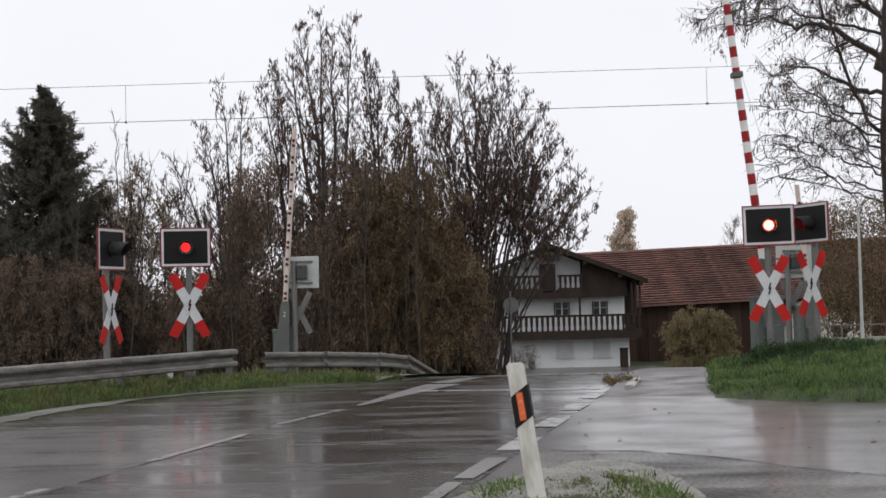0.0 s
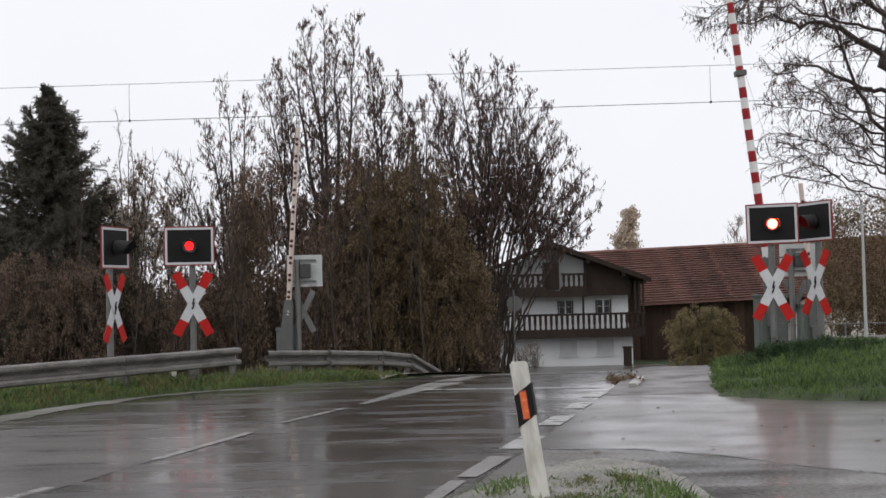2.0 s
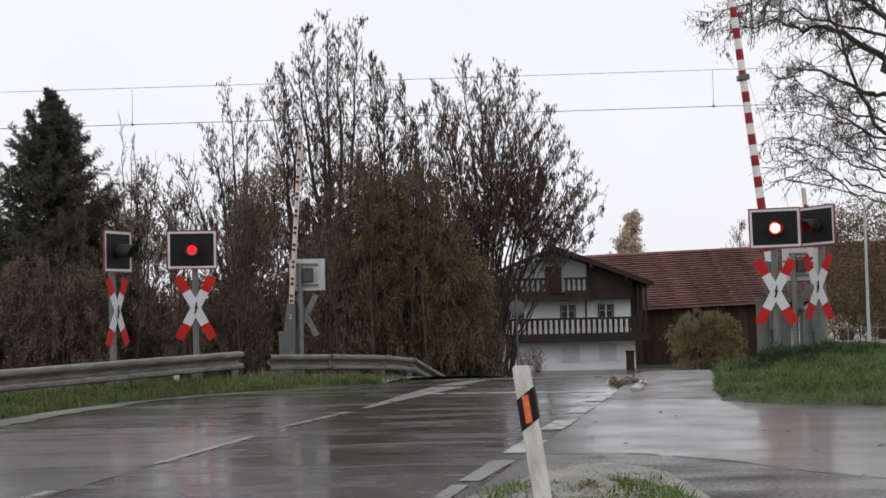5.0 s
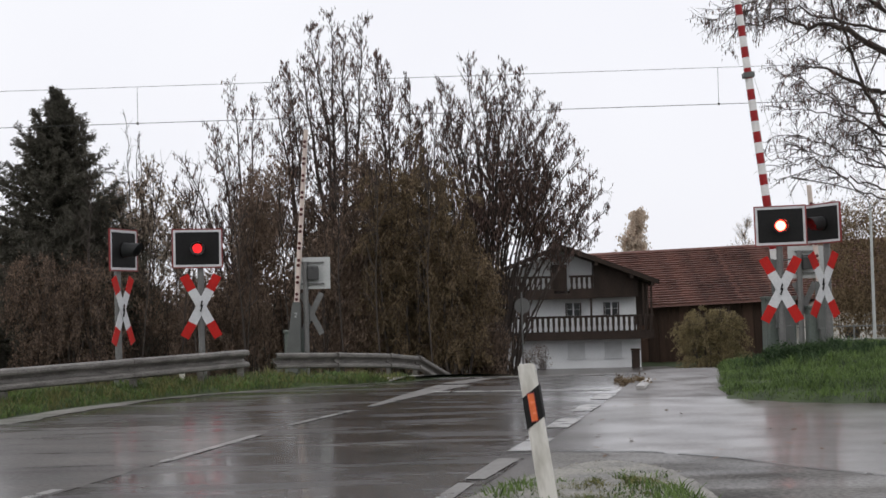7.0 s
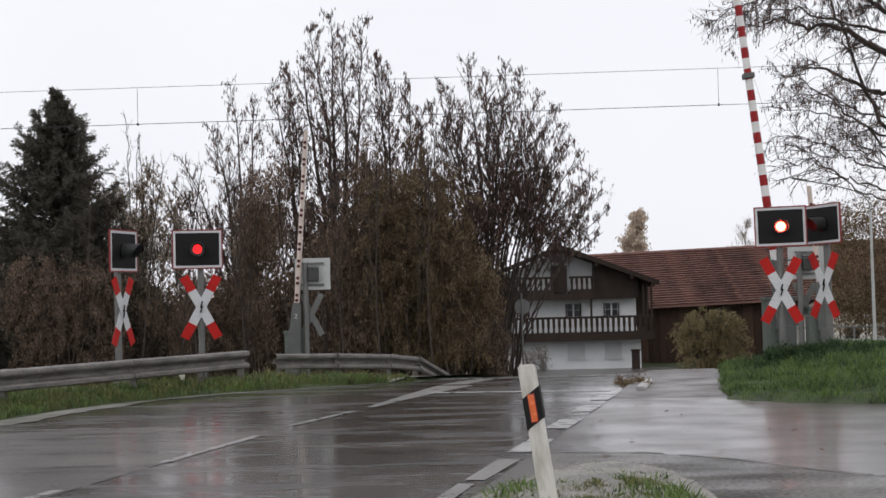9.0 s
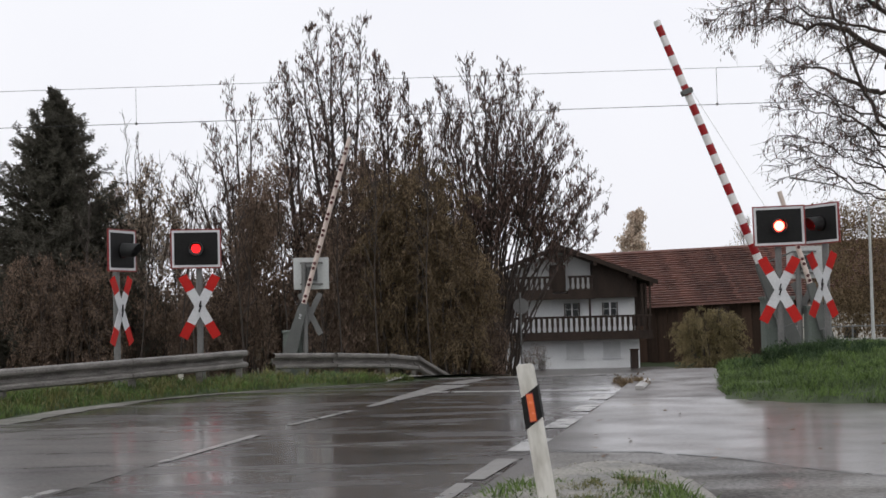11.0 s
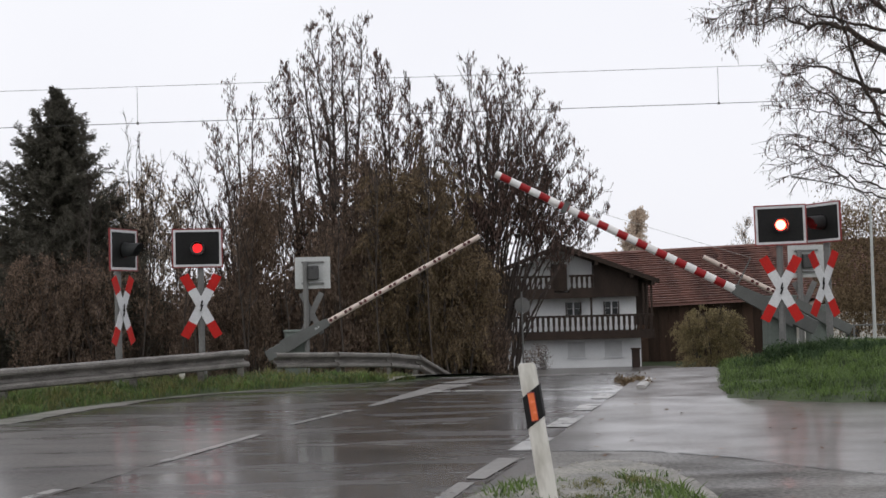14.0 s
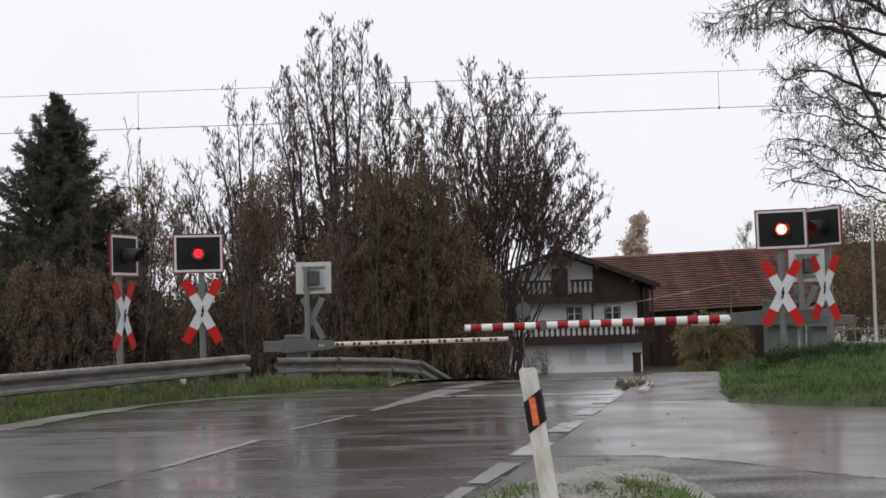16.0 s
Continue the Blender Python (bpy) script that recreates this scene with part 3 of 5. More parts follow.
# ---- barriers ----
def barrier(m, name_label, length, side, rear, housing, cabinet, stay=None, mark=False):
    """A half barrier. side: -1 when the boom reaches to -x, 1 to +x. rear: its plain side with paired red studs is seen.
    Returns the thing and the pivot, an Empty that carries the swinging boom."""
    s = thing("level_crossing_barrier", m, name_label, "barrier", "crossing barriers")
    w, d, z0, z1 = cabinet
    part("cabinet", box(-w / 2, w / 2, -d / 2, d / 2, z0, z1, 0.025), M_GREEN, s, "grey-green drive cabinet")
    part("cabinet_lid", box(-w / 2 - 0.02, w / 2 + 0.02, -d / 2 - 0.02, d / 2 + 0.02, z1 - 0.04, z1 + 0.02, 0.012), M_GREEN, s)
    part("cabinet_door", box(-w / 2 + 0.05, w / 2 - 0.05, -d / 2 - 0.012, -d / 2 + 0.01, z0 + 0.1, z1 - 0.1, 0.006), M_GREEN, s)
    part("axle", rod((0, -d / 2 - 0.16, 0), (0, d / 2 + 0.05, 0), 0.06, sides=16), M_HOUSING, s)
    pole = part("boom", bmesh.new(), M_HOUSING, s, "swinging barrier boom")
    y = -d / 2 - 0.12
    # arm housing and counterweight, tapered towards the boom; the boom points along +x here
    back, front, hw = housing
    part("arm_housing", prism([(-back, -hw), (front - 0.1, -hw * 0.62), (front, -hw * 0.5), (front, hw * 0.5), (front - 0.1, hw * 0.62), (-back, hw)], y - 0.07, y + 0.07), M_HOUSING, pole, "dull grey arm housing")
    part("counterweight", box(-back - 0.42, -back + 0.02, y - 0.09, y + 0.09, -hw * 0.8, hw * 0.75, 0.015), M_HOUSING, pole)
    if mark:
        bpy_text(pole, "2", 0.15, (front - 0.3, y - 0.075, 0.0), M_WHITE)
    r0, r1 = (0.082, 0.066) if not rear else (0.06, 0.052)
    if not rear:
        x, n = front - 0.02, 0
        stripe = (length - front) / 24.4
        while x < length - 1e-3:
            e = min(x + stripe, length)
            a, b = r0 + (r1 - r0) * x / length, r0 + (r1 - r0) * e / length
            part("stripe", rod((x, y, 0), (e, y, 0), a, b, 20), M_BOOMRED if n % 2 else M_BOOMWHITE, pole, "red boom stripe" if n % 2 else "white boom stripe", smooth=False)
            x, n = e, n + 1
        part("boom_tip", rod((length, y, 0), (length + 0.012, y, 0), r1 * 1.04, r1 * 0.9, 20), M_BACK, pole)
    else:
        bm = rod((front - 0.02, y, 0), (length, y, 0), r0, r1, 16)
        part("boom_tube", bm, M_CREAM, pole, "aged off-white boom tube")
        x = front + 0.06
        while x < length - 0.15:
            for k in (0.0, 0.115):
                part("red_stud", rod((x + k, y - r0 - 0.008, 0.004), (x + k, y - r0 + 0.02, 0.004), 0.038, 0.038, 12), M_STUD, pole, "round dark red reflector stud")
            x += 0.385
    if stay:
        u, off = stay
        part("stay_clamp", box(u - 0.05, u + 0.05, y - 0.11, y + 0.11, -0.1, 0.1, 0.01), M_HOUSING, pole)
        part("stay_strut", rod((front - 0.05, y, 0), (front - 0.05, y, off), 0.014, sides=8), M_HOUSING, pole)
        part("stay_cable", rod((u, y, -0.09), (front - 0.05, y, off), 0.004, sides=5), M_BACK, pole, "thin steel stay cable")
    return s, pole


def bpy_text(parent, text, size, at, material):
    cu = bpy.data.curves.new("mark", "FONT")
    cu.body, cu.size, cu.align_x, cu.align_y, cu.extrude = text, size, "CENTER", "CENTER", 0.002
    cu.materials.append(material)
    ob = new("painted_digit", cu)
    ob.parent = parent
    # upright when the boom stands up
    ob.matrix_basis = Matrix.Translation(at) @ Matrix(((0, 1, 0, 0), (0, 0, -1, 0), (-1, 0, 0, 0), (0, 0, 0, 1)))
    ob["label"] = "white painted digit 2"
    return ob


RIGHT_SWING = [(0, 83.6), (9.6, 83.6), (9.9, 82.6), (10.3, 78.2), (10.8, 71.4), (11.3, 64.6), (11.7, 59.2), (12.1, 53.8), (12.5, 48.5), (12.9, 43.2), (13.3, 37.9),
               (13.7, 31.6), (14.1, 25.8), (14.5, 18.9), (14.7, 15.3), (14.9, 11.7), (15.1, 8.3), (15.3, 5.2), (15.5, 2.3), (15.7, 0.4), (15.9, -0.4), (16.0, -0.5)]
LEFT_SWING = [(0, 85.8), (9.8, 85.8), (10.1, 84.6), (10.5, 80.2), (11.3, 69.0), (11.7, 63.2), (12.1, 57.4), (12.5, 51.8), (12.9, 46.2), (13.3, 40.4), (13.7, 33.2), (14.1, 26.3),
              (14.5, 18.5), (14.7, 14.5), (14.9, 10.9), (15.1, 7.4), (15.3, 4.8), (15.5, 2.6), (15.7, 0.8), (15.9, 0.3), (16.0, 0.3)]


# ---- guard rails and posts ----
def guardrail(path, label, stakes, drop):
    g = thing("guardrail", Matrix(), label, "guardrail", "guardrails")
    wave = [(0.0, 0.155), (0.075, 0.150), (0.105, 0.130), (0.11, 0.095), (0.10, 0.062), (0.0, 0.045), (-0.02, 0.0), (0.0, -0.045), (0.08, -0.058), (0.105, -0.085), (0.105, -0.13), (0.075, -0.152), (0.0, -0.155)]
    outline = wave + [(u - 0.02, w) for u, w in wave[::-1]]
    for i, (a, b) in enumerate(zip(path, path[1:])):
        a, b = Vector(a), Vector(b)
        n = 3
        part("beam", sweep(outline, [a.lerp(b, k / n) - Vector((0, 0, 0.155)) for k in range(n + 1)]), M_ZINC, g)
        if i:
            way = (b - a).normalized()
            side = way.cross(Vector((0, 0, 1)))
            part("splice", sweep([(u * 1.02 + 0.006, w * 1.02) for u, w in outline], [a - way * 0.16 - Vector((0, 0, 0.155)), a + way * 0.16 - Vector((0, 0, 0.155))]), M_ZINC, g)
            for dz in (-0.08, -0.23):
                part("bolt", rod(a + side * 0.06 + Vector((0, 0, dz)), a + side * 0.10 + Vector((0, 0, dz)), 0.014, sides=8), M_HOUSING, g)
    for x, y, top in stakes:
        part("stake", box(x - 0.05, x + 0.05, y - 0.03, y + 0.09, top - drop, top, 0.008), M_ZINC, g)
    return g


def delineator(m):
    s = thing("delineator_post", m, "leaning dirty white roadside post with black band and orange reflector", "marker post")
    outline = [(-0.06, -0.035), (-0.045, -0.05), (0.045, -0.05), (0.06, -0.035), (0.045, 0.05), (0.0, 0.075), (-0.045, 0.05)]
    bm = bmesh.new()
    low = [bm.verts.new((x, y, -0.15)) for x, y in outline]
    top = [bm.verts.new((x, y, 0.985 + (0.03 - y) * 0.12 - abs(x + 0.01) * 0.35)) for x, y in outline]
    k = len(outline)
    for i in range(k):
        bm.faces.new((low[i], low[(i + 1) % k], top[(i + 1) % k], top[i]))
    bm.faces.new(top)
    bmesh.ops.bevel(bm, geom=[e for e in bm.edges if e.verts[0].co.z > 0.5 and e.verts[1].co.z > 0.5], offset=0.012, segments=3, affect="EDGES")
    body = part("body", bm, M_PLASTIC, s, "dirty white plastic post body")
    bm = prism([(-0.0612, 0.545), (0.0612, 0.615), (0.0612, 0.825), (-0.0612, 0.755)], -0.0525, 0.02)
    part("black_band", bm, M_BLACK, s, "slanting black band")
    part("reflector", box(-0.021, 0.021, -0.060, -0.050, 0.598, 0.775, 0.003), M_REFL, s, "orange reflector strip")
    part("reflector_frame", box(-0.025, 0.025, -0.0575, -0.050, 0.591, 0.782, 0.003), M_DARKRED, s)
    return s


# ---- house and barn ----
def house():
    h = thing("farmhouse", pose(0, 0, 0), "white farmhouse with dark timber balconies and low gable roof", "house")
    y0, y1, base = 87.0, 99.0, -3.75
    mid, top, right, left = 7.36, 4.45, 12.25, 2.45
    slope = 0.387
    def roof_z(x):
        return top - slope * abs(x - mid)
    wall = part("wall", box(left, 12.45, y0, y1, base, -0.95), M_WALL, h, "white rendered ground floor")
    part("wall", box(left, right, y0 + 0.3, y1, -0.95, 1.30), M_WALL, h, "white rendered upper floor")
    part("gable_wall", prism([(left, 1.30), (right, 1.30), (right, roof_z(right) - 0.1), (mid, top - 0.1), (left, roof_z(left) - 0.1)], y0 + 0.5, y1), M_WALL, h, "white gable wall")
    part("gable_cladding", prism([(9.5, 1.25), (right + 0.05, 1.25), (right + 0.05, roof_z(right) - 0.02), (9.5, roof_z(9.5) - 0.02)], y0 - 0.55, y0 + 0.55), M_WOOD, h, "dark timber cladding")
    roof = part("roof", prism([(mid, top + 0.18), (13.45, roof_z(13.45) + 0.18), (13.45, roof_z(13.45)), (mid, top), (1.2, roof_z(1.2)), (1.2, roof_z(1.2) + 0.18)], y0 - 1.5, y1 + 0.6), M_FARROOF, h, "low weathered gable roof")
    for s, x in ((1, 13.5), (-1, 1.15)):
        part("bargeboard", prism([(mid, top + 0.24), (x, roof_z(x) + 0.24), (x, roof_z(x) - 0.06), (mid, top - 0.06)], y0 - 1.56, y0 - 1.49), M_WOOD, roof)
    for x in (mid, 9.6, 11.8, 13.1, 5.1):
        part("purlin", box(x - 0.1, x + 0.1, y0 - 1.48, y0 + 0.4, roof_z(x) - 0.28, roof_z(x) - 0.03), M_WOOD, h)
    part("chimney", box(5.75, 6.3, y0 + 3.2, y0 + 3.8, 3.6, 5.0, 0.03), M_WALL, roof, "short rendered chimney")
    def balcony(x0, x1, z0, z1, out, count, wrap=False):
        b = part("balcony", box(x0, x1, y0 - out, y0 + 0.2, z0 - 0.18, z0), M_WOOD, h, "dark timber balcony with pale gaps between its balusters")
        yf = y0 - out
        part("top_rail", box(x0, x1, yf - 0.05, yf + 0.06, z1 - 0.14, z1, 0.01), M_WOOD, b)
        part("bottom_rail", box(x0, x1, yf - 0.05, yf + 0.05, z0 + 0.0, z0 + 0.12, 0.01), M_WOOD, b)
        part("apron_board", box(x0, x1, yf - 0.07, yf - 0.03, z0 - 0.42, z0 + 0.06), M_WOOD, b)
        for i in range(count):
            x = x0 + (x1 - x0) * (i + 0.5) / count
            w = (x1 - x0) / count * 0.27
            part("baluster", prism([(x - w, z0 + 0.1), (x + w, z0 + 0.1), (x + w * 0.6, z0 + 0.3), (x + w, z0 + 0.5), (x + w, z1 - 0.12), (x - w, z1 - 0.12), (x - w, z0 + 0.5), (x - w * 0.6, z0 + 0.3)], yf - 0.02, yf + 0.02), M_WOOD, b)
        return b
    balcony(2.6, 13.15, -0.95, 0.16, 1.1, 31)
    balcony(3.6, 6.95, 1.75, 2.70, 1.0, 10)
    balcony(7.9, 9.5, 1.75, 2.70, 1.0, 5)
    part("balcony_door", box(6.9, 7.8, y0 - 0.62, y0 + 0.52, 1.7, 3.42), M_WOOD, h, "dark timber balcony bay")
    part("beam", box(2.4, 9.6, y0 - 1.1, y0 + 0.3, 1.22, 1.6), M_WOOD, h)
    for x in (5.3, 9.25):
        part("balcony_post", box(x - 0.06, x + 0.06, y0 - 1.05, y0 - 0.93, 0.1, 1.3), M_WOOD, h)
    for x in (12.55, 12.8, 13.05):
        part("balcony_post", box(x - 0.06, x + 0.06, y0 - 1.05, y0 - 0.93, 0.1, 2.1), M_WOOD, h)
    part("side_bay", box(12.26, 13.1, y0 + 1.0, y0 + 6, -0.6, 2.2), M_WOOD, h, "dark timber side gallery")
    for x in (8.23, 10.66):
        w = part("window", box(x - 0.46, x + 0.46, y0 + 0.24, y0 + 0.32, 0.12, 1.0), M_WALL, h, "small casement window with open dark shutters")
        for k in (-1, 1):
            part("pane", box(x + k * 0.22 - 0.175, x + k * 0.22 + 0.175, y0 + 0.22, y0 + 0.25, 0.15, 0.96), M_GLASS, w)
            part("sash", box(x + k * 0.22 - 0.18, x + k * 0.22 + 0.18, y0 + 0.215, y0 + 0.235, 0.55, 0.57), M_WALL, w)
            part("shutter", box(x + k * 0.46 - 0.04, x + k * 0.46 + 0.04, y0 + 0.2, y0 + 0.26, 0.12, 0.98), M_WOOD, w)
    for x in (8.33, 10.68):
        w = part("window", box(x - 0.55, x + 0.55, y0 - 0.02, y0 + 0.05, -2.55, -1.5), M_SHUTTER, h, "window with closed grey roller shutter")
        part("shutter_box", box(x - 0.6, x + 0.6, y0 - 0.08, y0 + 0.02, -1.55, -1.4, 0.02), M_WALL, w)
        part("sill", box(x - 0.62, x + 0.62, y0 - 0.1, y0 + 0.02, -2.64, -2.56), M_SHUTTER, w)
        for i in range(6):
            part("slat", box(x - 0.5, x + 0.5, y0 - 0.04, y0 - 0.015, -2.5 + i * 0.155, -2.36 + i * 0.155), M_SHUTTER, w)
    # things by the wall
    post = thing("letterbox_post", pose(11.75, 84.5, fall(84.5)), "dark weathered timber post stand by the house wall", "post")
    part("body", box(-0.24, 0.24, -0.15, 0.15, 0, 1.25, 0.03), M_WOOD, post)
    part("cap", box(-0.29, 0.29, -0.2, 0.2, 1.23, 1.32, 0.02), M_BARNWOOD, post)


def barn():
    b = thing("barn", pose(11.0, 97.0, 0.45, 0, -1.7, 0), "long brown timber barn with a red clay tile roof", "barn")
    x0, x1 = -2.5, 34.0
    run, rise = 8.5, 4.05
    part("wall", box(x0 + 0.6, x1 - 0.6, 0.9, 14, -5.2, 0.3), M_BARNWOOD, b, "dark brown boarded wall")
    for i in range(46):
        x = x0 + 0.7 + i * 0.76
        part("wall_board", box(x, x + 0.70, 0.86, 0.91, -5.2, 0.2), M_BARNWOOD, b)
    roof = part("roof", prism([(0, 0), (run, rise), (2 * run, 0), (2 * run, -0.12), (run, rise - 0.14), (0, -0.12)], 0, 1), M_TILE, b, "red clay tile roof")
    roof.data.transform(Matrix(((0, 1, 0, 0), (1, 0, 0, 0), (0, 0, 1, 0), (0, 0, 0, 1))) )
    roof.data.transform(Matrix.Translation((x0, 0, 0)) @ Matrix.Diagonal((x1 - x0, 1, 1, 1)))
    # courses of tiles, each with its own lip and a slightly uneven line
    n = 24
    rng = random.Random(5)
    for i in range(n):
        t0, t1 = i / n, (i + 1.12) / n
        bm = bmesh.new()
        cols = 104
        for j in range(cols):
            lap = (0.0, 0.5, 0.2, 0.7, 0.35)[i % 5]
            xa = x0 + (x1 - x0) * max(j - lap, 0) / cols
            xb = x0 + (x1 - x0) * (j + 1 - (lap if j < cols - 1 else 0)) / cols
            w = 0.03 * noise.noise((xa * 0.6, i * 0.7, 3)) + rng.uniform(-0.012, 0.012)
            slip = rng.uniform(-0.025, 0.025)
            ya, za, yb, zb = run * t0 + slip, rise * t0 + slip * 0.45, run * min(t1, 1), rise * min(t1, 1)
            low = [bm.verts.new(p) for p in ((xa, ya + 0.10, za + 0.03), (xb, ya + 0.10, za + 0.03), (xb, ya, za + 0.15 + w), (xa, ya, za + 0.15 + w))]
            top = [bm.verts.new(p) for p in ((xb, yb, zb + 0.02 + w), (xa, yb, zb + 0.02 + w))]
            bm.faces.new(low)
            bm.faces.new((low[3], low[2], top[0], top[1]))
        part("tile_course", bm, M_TILE, b)
    part("ridge_tiles", rod((x0, run, rise + 0.02), (x1, run, rise + 0.02), 0.14, sides=10), M_TILE, b)


# ---- trees ----
class Wood:
    """Collects tapered limbs and leaves, then makes a trunk mesh and a crown mesh."""
    def __init__(self, seed):
        self.rng = np.random.default_rng(seed)
        self.v, self.f, self.n = [], [], 0
        self.leaf_p, self.leaf_d, self.leaf_s = [], [], []

    def limb(self, p, d, length, r0, r1, n, wob, pull, sides=4):
        """A limb of n pieces; pull bends it up or down as it goes. Returns its points and directions."""
        rng = self.rng
        p, d = np.array(p, float), np.array(d, float)
        d /= np.linalg.norm(d)
        pts, dirs = [p], [d]
        for i in range(n):
            d = d + rng.normal(0, wob, 3) + np.array((0, 0, pull / n))
            d /= np.linalg.norm(d)
            p = p + d * length / n
            pts.append(p)
            dirs.append(d)
        self.tube(pts, dirs, r0, r1, sides)
        return pts, dirs

    def arc(self, a, b, c, r0, r1, n, wob, sides=6):
        """A limb that bows from a to b by way of c."""
        a, b, c = np.array(a, float), np.array(b, float), np.array(c, float)
        sway = np.cumsum(self.rng.normal(0, wob, (n + 1, 3)), 0)
        u = np.linspace(0, 1, n + 1)
        sway -= sway[0] + (sway[-1] - sway[0]) * u[:, None]
        k = u[:, None]
        line = a * (1 - k) ** 2 + 2 * c * k * (1 - k) + b * k ** 2 + sway
        way = np.gradient(line, axis=0)
        way /= np.linalg.norm(way, axis=1)[:, None]
        pts, dirs = list(line), list(way)
        self.tube(pts, dirs, r0, r1, sides)
        return pts, dirs

    def tube(self, pts, dirs, r0, r1, sides):
        n = len(pts) - 1
        ang = np.arange(sides) * 2 * np.pi / sides
        ca, sa = np.cos(ang)[:, None], np.sin(ang)[:, None]
        for i, (q, e) in enumerate(zip(pts, dirs)):
            ref = np.array((0, 0, 1.0)) if abs(e[2]) < 0.9 else np.array((1.0, 0, 0))
            u = np.cross(e, ref)
            u /= np.linalg.norm(u)
            w = np.cross(e, u)
            r = r0 + (r1 - r0) * i / n
            self.v.append(q + r * (ca * u + sa * w))
        b = self.n
        for i in range(n):
            for k in range(sides):
                a, c = b + i * sides + k, b + i * sides + (k + 1) % sides
                self.f.append((a, c, c + sides, a + sides))
        self.n += (n + 1) * sides

    def leaves(self, p, size, droop, spread=0.1):
        rng = self.rng
        self.leaf_p.append(np.array(p) + rng.normal(0, spread, 3))
        d = rng.normal(0, 1, 3) * (1 - droop) + np.array((0, 0, -droop * 1.6))
        self.leaf_d.append(d / (np.linalg.norm(d) + 1e-6))
        self.leaf_s.append(size * rng.uniform(0.55, 1.35))

    def along(self, pts, count, size, droop, spread, lead=0.0):
        """Many leaves strewn along a limb; lead turns them towards its tip."""
        rng = self.rng
        line = np.array(pts)
        u = rng.uniform(0, 0.9999, count) * (len(line) - 1)
        j = u.astype(int)
        step_way = line[j + 1] - line[j]
        self.leaf_p += list(line[j] + step_way * (u - j)[:, None] + rng.normal(0, spread, (count, 3)))
        d = rng.normal(0, 1, (count, 3)) * (1 - droop) + np.array((0, 0, -droop * 1.6))
        if lead:
            d += step_way / (np.linalg.norm(step_way, axis=1)[:, None] + 1e-9) * lead
        self.leaf_d += list(d / (np.linalg.norm(d, axis=1)[:, None] + 1e-6))
        self.leaf_s += list(size * rng.uniform(0.55, 1.35, count))

    def make(self, name, place, label, category, leaf_mat, aspect, bark=None, group="", lean=0.0):
        t = thing(name, place, label, category, group)
        if self.v:
            raw("trunk", np.concatenate(self.v).tolist(), self.f, bark or M_BARK, t, "dark wet bark")
        if self.leaf_p:
            p, d, s = np.array(self.leaf_p), np.array(self.leaf_d), np.array(self.leaf_s)[:, None]
            side = np.cross(d, self.rng.normal(0, 1, d.shape))
            side /= np.linalg.norm(side, axis=1)[:, None] + 1e-9
            up = np.cross(side, d)
            mid = p + d * s * 0.5 + up * s * 0.08
            a, b = mid + side * s * aspect, mid - side * s * aspect
            tip = p + d * s
            verts = np.stack([p, a, tip, b], 1).reshape(-1, 3)
            idx = np.arange(len(p))[:, None] * 4
            faces = np.concatenate([idx + np.array([0, 1, 2]), idx + np.array([0, 2, 3])])
            raw("crown", verts.tolist(), faces.tolist(), leaf_mat, t)
        return t


